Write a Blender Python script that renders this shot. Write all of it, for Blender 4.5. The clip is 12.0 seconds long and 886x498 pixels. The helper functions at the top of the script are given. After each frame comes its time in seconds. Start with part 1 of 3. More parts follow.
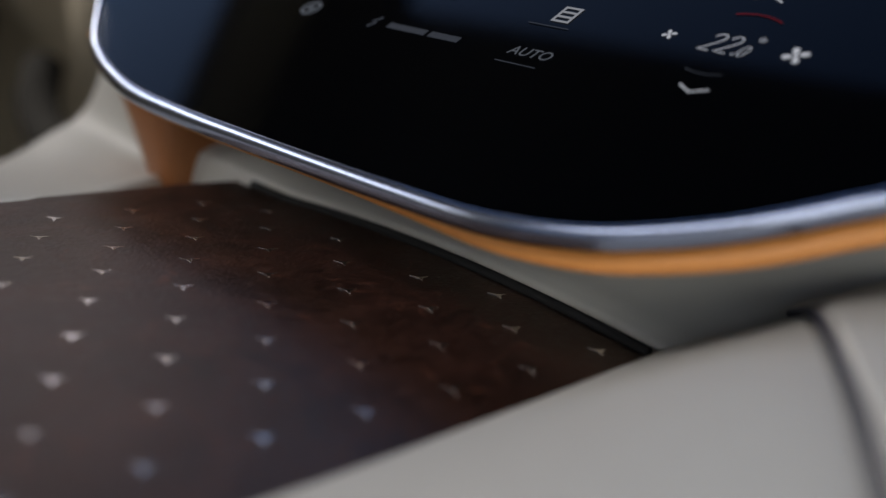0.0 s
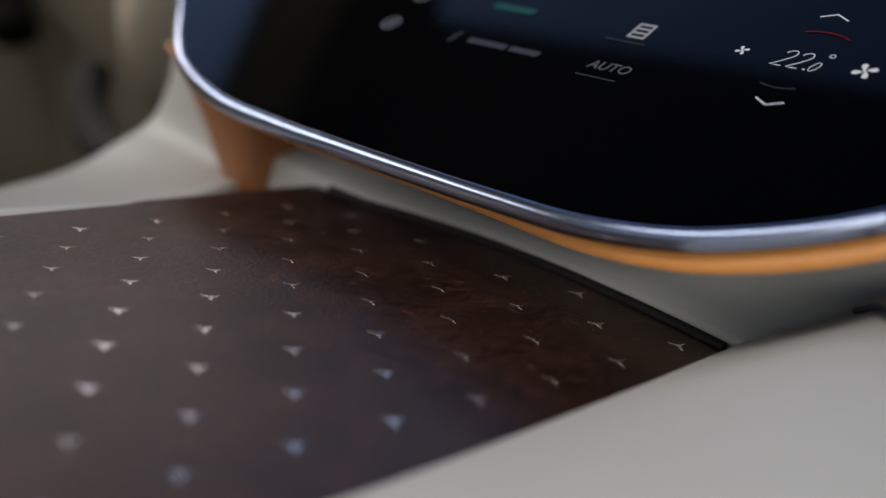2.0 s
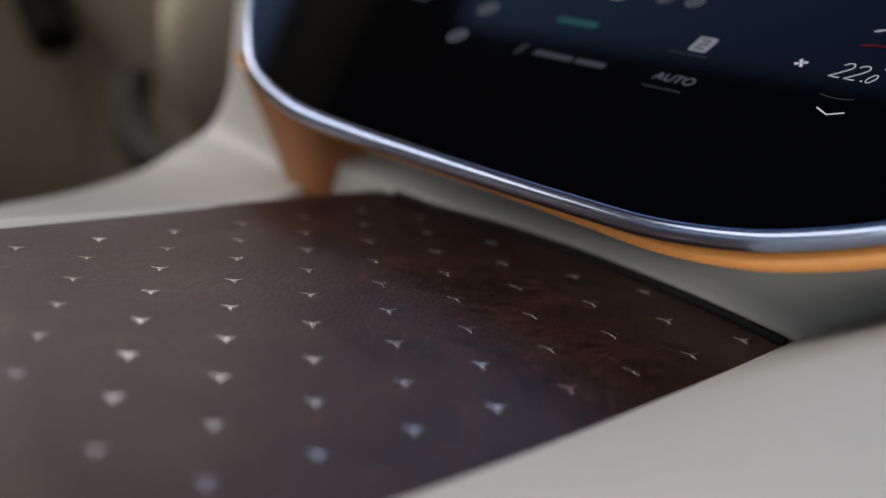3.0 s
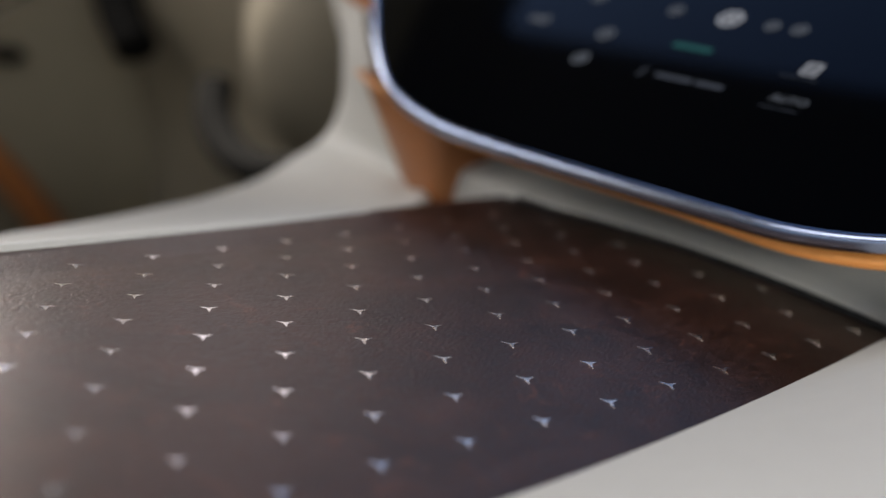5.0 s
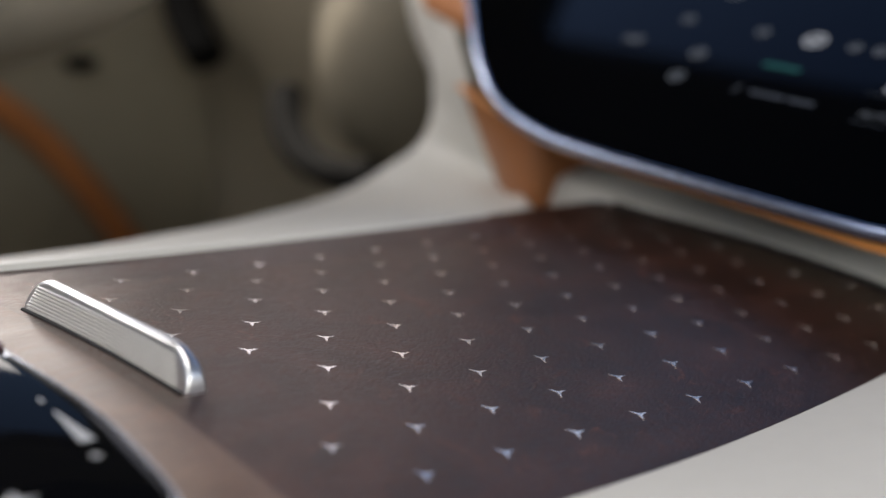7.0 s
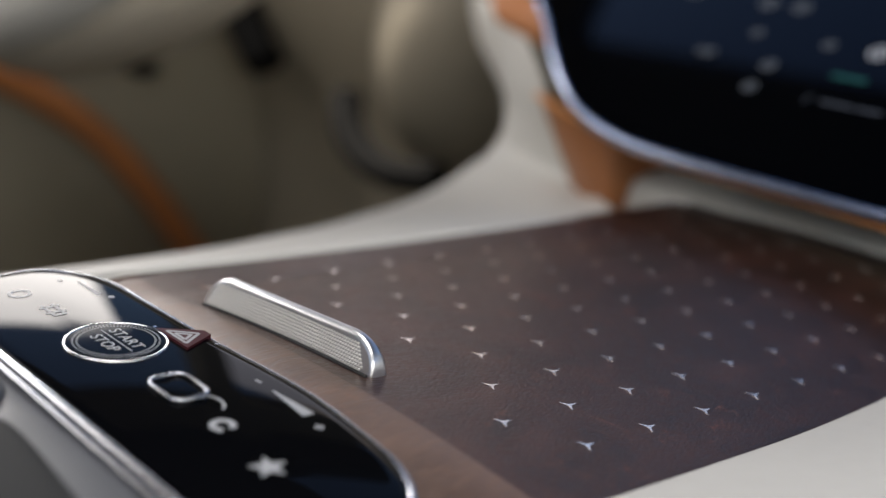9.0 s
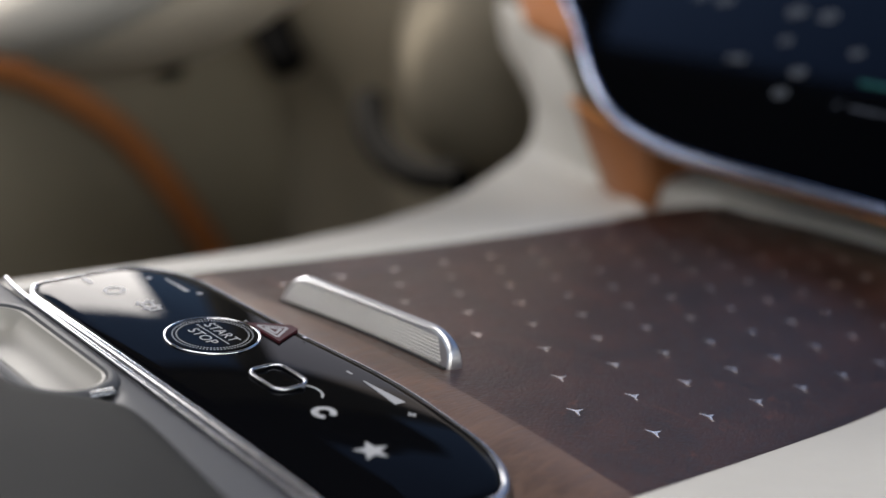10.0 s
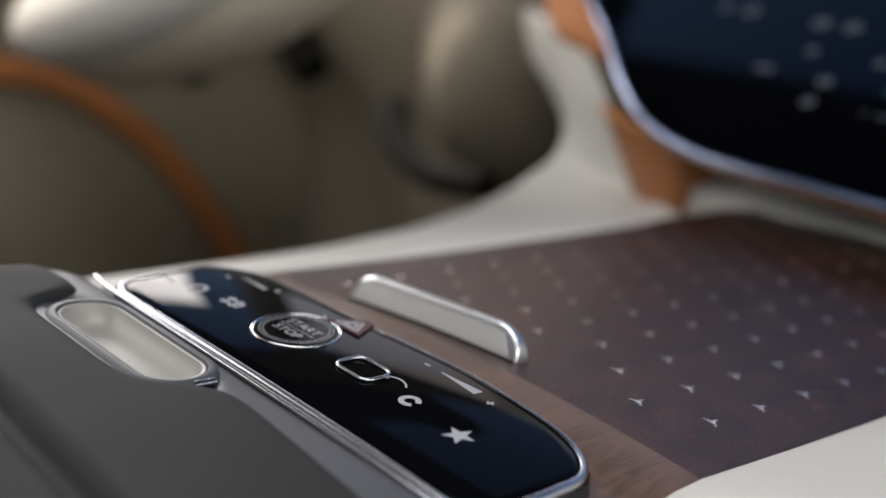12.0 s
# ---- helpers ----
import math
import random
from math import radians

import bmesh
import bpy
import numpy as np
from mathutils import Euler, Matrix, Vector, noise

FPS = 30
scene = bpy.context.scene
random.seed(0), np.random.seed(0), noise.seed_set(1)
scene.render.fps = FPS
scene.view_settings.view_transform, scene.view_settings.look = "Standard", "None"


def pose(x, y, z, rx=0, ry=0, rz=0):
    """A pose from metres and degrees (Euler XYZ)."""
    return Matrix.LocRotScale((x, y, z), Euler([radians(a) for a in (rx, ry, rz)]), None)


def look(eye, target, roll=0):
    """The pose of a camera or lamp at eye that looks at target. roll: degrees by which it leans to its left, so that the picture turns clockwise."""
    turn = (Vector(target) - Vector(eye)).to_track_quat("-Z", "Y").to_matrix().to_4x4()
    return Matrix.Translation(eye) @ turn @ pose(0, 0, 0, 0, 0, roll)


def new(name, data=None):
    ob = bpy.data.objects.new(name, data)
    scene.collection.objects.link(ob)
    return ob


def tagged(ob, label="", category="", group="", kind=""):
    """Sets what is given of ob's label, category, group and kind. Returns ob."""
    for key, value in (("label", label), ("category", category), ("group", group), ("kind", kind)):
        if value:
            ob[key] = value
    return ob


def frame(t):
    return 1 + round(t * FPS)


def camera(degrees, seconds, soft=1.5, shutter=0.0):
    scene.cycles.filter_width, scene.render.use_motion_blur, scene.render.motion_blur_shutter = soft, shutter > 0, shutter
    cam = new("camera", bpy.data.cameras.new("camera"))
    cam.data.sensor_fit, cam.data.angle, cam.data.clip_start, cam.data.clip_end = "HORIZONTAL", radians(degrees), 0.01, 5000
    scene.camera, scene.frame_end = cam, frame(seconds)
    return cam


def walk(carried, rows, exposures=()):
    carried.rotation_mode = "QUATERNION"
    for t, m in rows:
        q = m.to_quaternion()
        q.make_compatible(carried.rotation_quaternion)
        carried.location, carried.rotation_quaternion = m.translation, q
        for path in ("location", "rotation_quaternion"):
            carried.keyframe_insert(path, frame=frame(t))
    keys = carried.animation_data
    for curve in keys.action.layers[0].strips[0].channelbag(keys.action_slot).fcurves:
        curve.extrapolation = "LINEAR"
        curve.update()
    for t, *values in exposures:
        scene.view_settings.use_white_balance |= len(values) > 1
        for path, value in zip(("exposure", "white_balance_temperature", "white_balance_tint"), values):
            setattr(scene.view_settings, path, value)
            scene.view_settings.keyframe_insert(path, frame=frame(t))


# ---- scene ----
# x to the car's right, y to its front, z up from the console's veneer
cam = camera(39.77, 12.0, soft=1.5)
cam.data.dof.use_dof = True
cam.data.dof.focus_distance = 0.361
cam.data.dof.aperture_fstop = 4.7
PATH = [
    (0.0, 0.2584, -0.0370, 0.1061, 74.336, -8.164, 45.942),
    (0.5, 0.2586, -0.0381, 0.1066, 74.263, -8.154, 46.033),
    (1.0, 0.2588, -0.0432, 0.1066, 74.346, -8.085, 46.164),
    (1.5, 0.2589, -0.0560, 0.1073, 74.441, -8.096, 46.265),
    (2.0, 0.2583, -0.0715, 0.1086, 74.449, -8.194, 46.238),
    (2.5, 0.2586, -0.0884, 0.1101, 74.474, -8.136, 46.358),
    (3.0, 0.2587, -0.1045, 0.1110, 74.562, -8.115, 46.431),
    (5.0, 0.2614, -0.1789, 0.1202, 74.329, -8.092, 46.790),
    (5.5, 0.2622, -0.1979, 0.1228, 74.237, -8.119, 46.860),
    (6.0, 0.2637, -0.2138, 0.1239, 74.361, -7.869, 47.028),
    (6.5, 0.2647, -0.2321, 0.1264, 74.262, -7.893, 47.202),
    (7.0, 0.2641, -0.2495, 0.1282, 74.230, -8.053, 47.110),
    (9.0, 0.2683, -0.3103, 0.1366, 73.994, -7.691, 47.573),
    (9.5, 0.2681, -0.3290, 0.1376, 74.087, -7.954, 47.447),
    (10.0, 0.2685, -0.3439, 0.1405, 73.930, -7.902, 47.457),
    (10.5, 0.2693, -0.3587, 0.1413, 74.062, -7.997, 47.460),
    (11.0, 0.2699, -0.3690, 0.1421, 74.107, -8.066, 47.451),
    (11.5, 0.2695, -0.3751, 0.1436, 73.972, -8.084, 47.418),
    (12.0, 0.2707, -0.3773, 0.1428, 74.159, -8.010, 47.449),
]
walk(cam, [(t, pose(x, y, z, rx, ry, rz)) for t, x, y, z, rx, ry, rz in PATH], [(0.0, 0.28, 6900, 12), (2.5, 0.53, 6900, 12), (5.0, 0.75, 6950, 12), (12.0, 0.74, 6900, 12)])

# ---- daylight ----
world = bpy.data.worlds.new("sky")
scene.world = world
world.use_nodes = True
wn = world.node_tree.nodes
sky = wn.new("ShaderNodeTexSky")
sky.sky_type = "NISHITA"
sky.sun_disc = False
sky.sun_elevation, sky.sun_rotation = radians(48.6), radians(260)
sky.ozone_density, sky.dust_density = 5.0, 0.2
wn["Background"].inputs["Strength"].default_value = 0.09
world.node_tree.links.new(sky.outputs["Color"], wn["Background"].inputs["Color"])


def window_or_fill_light(name, at, target, wide, high, watts, colour):
    """An area lamp added for daylight through a window opening, or as fill."""
    la = bpy.data.lights.new(name, "AREA")
    la.shape, la.size, la.size_y, la.energy, la.color = "RECTANGLE", wide, high, watts, colour
    ob = new(name, la)
    ob.matrix_basis = look(at, target)
    return ob


window_or_fill_light("driver_window_front_light", (-0.91, 0.16, 0.305), (0.0, -0.02, 0.02), 0.30, 0.17, 1.50, (1.0, 0.97, 0.93))
# Area lamp added where the star inlays catch white highlights.
window_or_fill_light("windscreen_side_light", (-0.91, 0.72, 0.43), (0.0, 0.10, 0.05), 0.36, 0.24, 0.27, (1.0, 0.90, 0.86))
# Added in the unseen rear of the driver's window to lift the background.
window_or_fill_light("driver_window_light", (-0.91, -0.40, 0.36), (0.0, -0.15, 0.10), 0.74, 0.22, 1.7, (1.0, 0.96, 0.90))
# Fill added from behind to brighten the handle's face.
window_or_fill_light("rear_fill_light", (0.0, -1.52, 0.42), (0.0, 0.0, 0.10), 1.2, 0.30, 0.3, (1.0, 0.98, 0.95))
window_or_fill_light("passenger_window_light", (0.79, -0.28, 0.275), (0.0, -0.12, 0.02), 1.2, 0.13, 2.5, (0.97, 1.0, 0.97))
# Fill added ahead of the console for sheen on the veneer.
window_or_fill_light("front_fill_light", (-0.50, 1.12, 0.48), (-0.05, 0.0, 0.0), 0.80, 0.26, 0.30, (1.0, 0.94, 0.87))
# Fill added at an assumed roof opening, lights the console from above.
window_or_fill_light("roof_fill_light", (0.08, -0.42, 0.655), (0.08, -0.42, 0.0), 0.90, 0.36, 2.75, (1.0, 0.99, 0.97))

sun = bpy.data.lights.new("sun", "SUN")
sun.energy, sun.angle, sun.color = 4.5, radians(0.5), (1.0, 0.95, 0.87)
new("sun", sun).matrix_basis = look((-1.0, -0.17, 1.15), (0, 0, 0))


# ---- materials ----
def material(name, colour, rough=0.5, metal=0.0, vary=0.12, grain=200.0, bump=0.0, bump_scale=600.0, coat=0.0, stretch=(1, 1, 1), emit=0.0, dist=0.0004, random_tone=0.0):
    m = bpy.data.materials.new(name)
    m.use_nodes = True
    n, l = m.node_tree.nodes, m.node_tree.links
    b = n["Principled BSDF"]
    b.inputs["Roughness"].default_value = rough
    b.inputs["Metallic"].default_value = metal
    b.inputs["Coat Weight"].default_value = coat
    b.inputs["Coat Roughness"].default_value = 0.12
    b.inputs["Base Color"].default_value = (*colour, 1)
    if emit:
        b.inputs["Emission Color"].default_value = (*colour, 1)
        b.inputs["Emission Strength"].default_value = emit
    co = n.new("ShaderNodeTexCoord")
    mp = n.new("ShaderNodeMapping")
    mp.inputs["Scale"].default_value = stretch
    l.new(co.outputs["Object"], mp.inputs["Vector"])
    if vary:
        fine = n.new("ShaderNodeTexNoise")
        fine.inputs["Scale"].default_value, fine.inputs["Detail"].default_value = grain, 6
        wide = n.new("ShaderNodeTexNoise")
        wide.inputs["Scale"].default_value, wide.inputs["Detail"].default_value = grain / 12, 3
        l.new(mp.outputs["Vector"], fine.inputs["Vector"])
        l.new(mp.outputs["Vector"], wide.inputs["Vector"])
        add = n.new("ShaderNodeMath")
        l.new(fine.outputs["Fac"], add.inputs[0])
        l.new(wide.outputs["Fac"], add.inputs[1])
        ramp = n.new("ShaderNodeMapRange")
        ramp.inputs["From Min"].default_value, ramp.inputs["From Max"].default_value = 0.6, 1.4
        ramp.inputs["To Min"].default_value, ramp.inputs["To Max"].default_value = 1 - vary, 1 + vary
        l.new(add.outputs[0], ramp.inputs["Value"])
        mul = n.new("ShaderNodeVectorMath")
        mul.operation = "SCALE"
        mul.inputs[0].default_value = colour
        l.new(ramp.outputs[0], mul.inputs["Scale"])
        l.new(mul.outputs[0], b.inputs["Base Color"])
        rr = n.new("ShaderNodeMapRange")
        rr.inputs["To Min"].default_value, rr.inputs["To Max"].default_value = rough * 0.85, min(1, rough * 1.15)
        l.new(wide.outputs["Fac"], rr.inputs["Value"])
        l.new(rr.outputs[0], b.inputs["Roughness"])
    if bump:
        t = n.new("ShaderNodeTexNoise")
        t.inputs["Scale"].default_value, t.inputs["Detail"].default_value = bump_scale, 4
        l.new(mp.outputs["Vector"], t.inputs["Vector"])
        bp = n.new("ShaderNodeBump")
        bp.inputs["Strength"].default_value, bp.inputs["Distance"].default_value = bump, dist
        l.new(t.outputs["Fac"], bp.inputs["Height"])
        l.new(bp.outputs["Normal"], b.inputs["Normal"])
    return m




def veneer_material(name, dark, light, vein, rough_lo, rough_hi, grain):
    """Open-pored wood: broad figure, fibres along grain, pores and thin curling veins."""
    m = bpy.data.materials.new(name)
    m.use_nodes = True
    n, l = m.node_tree.nodes, m.node_tree.links
    b = n["Principled BSDF"]
    b.inputs["Specular IOR Level"].default_value = 0.88
    b.inputs["Specular Tint"].default_value = (1.0, 0.70, 0.56, 1)
    co = n.new("ShaderNodeTexCoord")

    def noise_at(scale, detail, stretch, distortion=0.0):
        mp = n.new("ShaderNodeMapping")
        mp.inputs["Scale"].default_value = stretch
        mp.inputs["Rotation"].default_value = (0, 0, radians(38))
        l.new(co.outputs["Object"], mp.inputs["Vector"])
        t = n.new("ShaderNodeTexNoise")
        t.inputs["Scale"].default_value, t.inputs["Detail"].default_value, t.inputs["Distortion"].default_value = scale, detail, distortion
        l.new(mp.outputs["Vector"], t.inputs["Vector"])
        return t.outputs["Fac"]

    def math_node(kind, *values):
        q = n.new("ShaderNodeMath")
        q.operation = kind
        for i, v in enumerate(values):
            if isinstance(v, float):
                q.inputs[i].default_value = v
            else:
                l.new(v, q.inputs[i])
        return q.outputs[0]
    figure_tone = noise_at(22, 7, (1, 0.8, 1), 2.2)
    fibre = noise_at(430, 6, grain, 1.4)
    pores = noise_at(1300, 3, grain)
    tone = math_node("ADD", math_node("MULTIPLY", fibre, 0.50), math_node("MULTIPLY", figure_tone, 0.50))
    ramp = n.new("ShaderNodeValToRGB")
    ramp.color_ramp.elements[0].position, ramp.color_ramp.elements[0].color = 0.36, (*dark, 1)
    ramp.color_ramp.elements[1].position, ramp.color_ramp.elements[1].color = 0.66, (*light, 1)
    l.new(tone, ramp.inputs["Fac"])
    ridge = math_node("ABSOLUTE", math_node("SUBTRACT", noise_at(30, 5, (1, 1, 1), 1.5), 0.5))
    line = n.new("ShaderNodeMapRange")
    line.inputs["From Min"].default_value, line.inputs["From Max"].default_value = 0.010, 0.0
    l.new(ridge, line.inputs["Value"])
    patchy = n.new("ShaderNodeMapRange")
    patchy.inputs["From Min"].default_value, patchy.inputs["From Max"].default_value = 0.50, 0.62
    l.new(noise_at(60, 2, (1, 1, 1)), patchy.inputs["Value"])
    mix = n.new("ShaderNodeMix")
    mix.data_type = "RGBA"
    l.new(math_node("MULTIPLY", math_node("MULTIPLY", line.outputs[0], patchy.outputs[0]), 0.8), mix.inputs["Factor"])
    l.new(ramp.outputs["Color"], mix.inputs["A"])
    mix.inputs["B"].default_value = (*vein, 1)
    l.new(mix.outputs["Result"], b.inputs["Base Color"])
    rough = n.new("ShaderNodeMapRange")
    rough.inputs["From Min"].default_value, rough.inputs["From Max"].default_value = 0.3, 0.7
    rough.inputs["To Min"].default_value, rough.inputs["To Max"].default_value = rough_lo, rough_hi
    l.new(fibre, rough.inputs["Value"])
    l.new(rough.outputs[0], b.inputs["Roughness"])
    bp = n.new("ShaderNodeBump")
    bp.inputs["Strength"].default_value, bp.inputs["Distance"].default_value = 0.6, 0.0003
    l.new(math_node("ADD", pores, fibre), bp.inputs["Height"])
    l.new(bp.outputs["Normal"], b.inputs["Normal"])
    return m


VENEER = veneer_material("open-pored walnut burl veneer", (0.006, 0.0030, 0.0027), (0.052, 0.0205, 0.0150), (0.13, 0.045, 0.028), 0.29, 0.44, (1, 0.55, 1))
SURROUND = veneer_material("straight-grained walnut veneer", (0.060, 0.034, 0.025), (0.145, 0.082, 0.058), (0.16, 0.08, 0.05), 0.36, 0.50, (1, 0.16, 1))
SURROUND.node_tree.nodes["Principled BSDF"].inputs["Specular Tint"].default_value = (1.0, 0.90, 0.82, 1)
CREAM = material("cream leather", (0.585, 0.570, 0.530), 0.5, vary=0.03, grain=120, bump=0.12, bump_scale=1500, dist=0.0002)
GREY_LEATHER = material("charcoal leather", (0.021, 0.022, 0.0225), 0.7, vary=0.06, grain=150, bump=0.1, bump_scale=1500, dist=0.0002)
GREY_LEATHER.node_tree.nodes["Principled BSDF"].inputs["Specular IOR Level"].default_value = 0.16
SOFT_GREY = material("soft grey lacquer", (0.052, 0.056, 0.064), 0.48, vary=0.03, grain=200)
STEEL = material("satin steel", (0.55, 0.56, 0.60), 0.22, metal=1.0, vary=0.02, grain=300)
SATIN = material("satin aluminium", (0.76, 0.76, 0.78), 0.32, metal=1.0, vary=0.03, grain=300, stretch=(0.15, 1, 1))
KNURL = material("knurled matt steel", (0.85, 0.85, 0.84), 0.38, metal=1.0, vary=0.02, grain=300)
# The base colour carries the blue of sky reflected in the display's rim.
SKY_TINTED_STEEL = material("satin steel tinted as if reflecting sky", (0.32, 0.37, 0.50), 0.22, metal=1.0, vary=0.02, grain=300)
CHROME = material("polished chrome", (0.86, 0.86, 0.88), 0.08, metal=1.0, vary=0.0)
INLAY = material("polished inlay metal", (0.97, 0.89, 0.84), 0.25, metal=1.0, vary=0.0)
GLASS = material("black gloss glass", (0.002, 0.0022, 0.003), 0.03, vary=0.0, coat=0.0)
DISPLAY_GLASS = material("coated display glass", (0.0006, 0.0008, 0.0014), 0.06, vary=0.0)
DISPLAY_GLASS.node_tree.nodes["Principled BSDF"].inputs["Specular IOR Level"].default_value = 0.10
# Blue specular tints on both glasses push the reflected sky bluer.
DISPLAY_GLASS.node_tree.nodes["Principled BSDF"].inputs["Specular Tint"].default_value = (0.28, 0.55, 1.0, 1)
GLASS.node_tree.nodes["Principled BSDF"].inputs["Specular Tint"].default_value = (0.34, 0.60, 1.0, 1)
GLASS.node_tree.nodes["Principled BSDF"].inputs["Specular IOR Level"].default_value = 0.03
BLACK = material("black plastic", (0.010, 0.010, 0.011), 0.8, vary=0.1)
# Near-black without gloss, for the dark gap, vent and spot.
DARK = material("matt black for dark gap and openings", (0.006, 0.006, 0.006), 0.95, vary=0.1)
DARK.node_tree.nodes["Principled BSDF"].inputs["Specular IOR Level"].default_value = 0.1
CATCH = material("brushed pale alloy", (0.27, 0.262, 0.24), 0.40, metal=0.0, vary=0.05, grain=300, stretch=(0.1, 1, 1))
COPPER = material("tan leather", (0.72, 0.29, 0.075), 0.42, vary=0.08, grain=300, bump=0.1, bump_scale=1800, dist=0.0002)
BROWN = material("cognac leather", (0.30, 0.112, 0.038), 0.5, vary=0.1, grain=200, bump=0.1)
STRAP = material("tan door leather", (0.46, 0.17, 0.055), 0.8, vary=0.1, grain=200, bump=0.1)
OLIVE = material("taupe soft panel", (0.27, 0.24, 0.18), 0.7, vary=0.06, grain=40)
# Darker taupe: the shade on pod and knee panel is put into the colour.
SHADED_TAUPE = material("taupe panel darkened for shade", (0.21, 0.185, 0.14), 0.75, vary=0.08, grain=60, bump=0.1, bump_scale=900)
# Beige in place of cream, carries the shade under the hub pad.
SHADED_CREAM = material("cream darkened for shade", (0.46, 0.41, 0.33), 0.6, vary=0.05, grain=60)
CARPET = material("dark carpet", (0.035, 0.032, 0.028), 0.95, vary=0.3, grain=300, bump=0.4)
# The ceiling is out of view, kept dark so the display reflects little.
UNSEEN_CEILING = material("dark unseen ceiling", (0.05, 0.048, 0.045), 0.95, vary=0.05, grain=300)
THREAD = material("dark blue piping", (0.03, 0.032, 0.06), 0.5, vary=0.1)
PRINT = material("white print", (0.33, 0.34, 0.36), 0.5, vary=0.0)
RED_PRINT = material("dark red print", (0.050, 0.008, 0.012), 0.3, vary=0.0)
RED_PRINT.node_tree.nodes["Principled BSDF"].inputs["Specular IOR Level"].default_value = 0.08
LIT = material("lit white symbols", (0.72, 0.78, 0.90), 0.5, vary=0.0, emit=0.48)
MID = material("softly lit symbols", (0.66, 0.72, 0.84), 0.5, vary=0.0, emit=0.26)
DIM = material("dim lit symbols", (0.36, 0.42, 0.52), 0.5, vary=0.0, emit=0.14)
FAINT = material("faint lit symbols", (0.30, 0.36, 0.48), 0.5, vary=0.0, emit=0.07)
TEAL = material("lit teal bar", (0.05, 0.32, 0.33), 0.5, vary=0.0, emit=0.12)
RED_LIT = material("lit red arc", (0.7, 0.03, 0.05), 0.5, vary=0.0, emit=0.12)
for lit in (LIT, MID, DIM, FAINT, TEAL, RED_LIT):
    lit.node_tree.nodes["Principled BSDF"].inputs["Base Color"].default_value = (0.004, 0.004, 0.005, 1)
    lit.node_tree.nodes["Principled BSDF"].inputs["Specular IOR Level"].default_value = 0.05


# ---- building helpers ----
def thing(name, label, category, at=(0, 0, 0), group="", kind=""):
    ob = new(name)
    ob.empty_display_size = 0.02
    ob.location = at
    return tagged(ob, label, category, group, kind)


def part(name, bm, mat, parent=None, label="", smooth=True):
    me = bpy.data.meshes.new(name)
    bm.normal_update()
    bm.to_mesh(me)
    bm.free()
    me.materials.append(mat)
    if smooth:
        me.shade_smooth()
        me.set_sharp_from_angle(angle=radians(50))
    ob = new(name, me)
    if parent is not None:
        ob.parent = parent
        ob.matrix_parent_inverse = parent.matrix_basis.inverted() if parent.parent is None else (parent.parent.matrix_basis @ parent.matrix_parent_inverse).inverted()
    return tagged(ob, label)


def soften(ob, width, segments=3, angle=35):
    m = ob.modifiers.new("bevel", "BEVEL")
    m.width, m.segments, m.limit_method, m.angle_limit = width, segments, "ANGLE", radians(angle)
    return ob


def sheet(fn, us, vs, thick=0.0, down=(0, 0, -1)):
    """A sheet over a grid, with its own thickness."""
    bm = bmesh.new()
    rows = [[bm.verts.new(fn(u, v)) for u in us] for v in vs]
    for a, b in zip(rows, rows[1:]):
        for i in range(len(us) - 1):
            bm.faces.new((a[i], a[i + 1], b[i + 1], b[i]))
    if thick:
        d = Vector(down) * thick
        low = [[bm.verts.new(v.co + d) for v in r] for r in rows]
        for a, b in zip(low, low[1:]):
            for i in range(len(us) - 1):
                bm.faces.new((a[i], b[i], b[i + 1], a[i + 1]))
        ring = lambda g: g[0] + [r[-1] for r in g[1:-1]] + g[-1][::-1] + [r[0] for r in g[1:-1]][::-1]
        hi, lo = ring(rows), ring(low)
        for i in range(len(hi)):
            j = (i + 1) % len(hi)
            bm.faces.new((hi[i], lo[i], lo[j], hi[j]))
    bmesh.ops.recalc_face_normals(bm, faces=bm.faces)
    return bm


def span(a, b, n):
    return [a + (b - a) * i / (n - 1) for i in range(n)]


def spline(points, per=8, closed=False):
    """Catmull-Rom through the points."""
    p = [Vector(q) for q in points]
    n = len(p)
    out = []
    for i in range(n if closed else n - 1):
        if closed:
            a, b, c, d = p[i - 1], p[i], p[(i + 1) % n], p[(i + 2) % n]
        else:
            b, c = p[i], p[i + 1]
            a = p[i - 1] if i else b * 2 - c
            d = p[i + 2] if i + 2 < n else c * 2 - b
        for k in range(per):
            t = k / per
            out.append(0.5 * (2 * b + (c - a) * t + (2 * a - 5 * b + 4 * c - d) * t * t + (3 * b - a - 3 * c + d) * t ** 3))
    if not closed:
        out.append(p[-1])
    return out


def tube(path, rx, ry, up=(0, 0, 1), closed=False, sides=14):
    """An oval rod along a path: rx sideways, ry along up."""
    bm = bmesh.new()
    path = [Vector(p) for p in path]
    n = len(path)
    rings = []
    for i, p in enumerate(path):
        a = path[(i - 1) % n] if closed or i else p
        b = path[(i + 1) % n] if closed or i < n - 1 else p
        d = (b - a).normalized()
        s = d.cross(Vector(up)).normalized()
        w = s.cross(d).normalized()
        rings.append([bm.verts.new(p + s * (rx * math.cos(q)) + w * (ry * math.sin(q))) for q in [math.tau * k / sides for k in range(sides)]])
    for i in range(n if closed else n - 1):
        a, b = rings[i], rings[(i + 1) % n]
        for k in range(sides):
            bm.faces.new((a[k], a[(k + 1) % sides], b[(k + 1) % sides], b[k]))
    if not closed:
        bm.faces.new(rings[0][::-1])
        bm.faces.new(rings[-1])
    bmesh.ops.recalc_face_normals(bm, faces=bm.faces)
    return bm


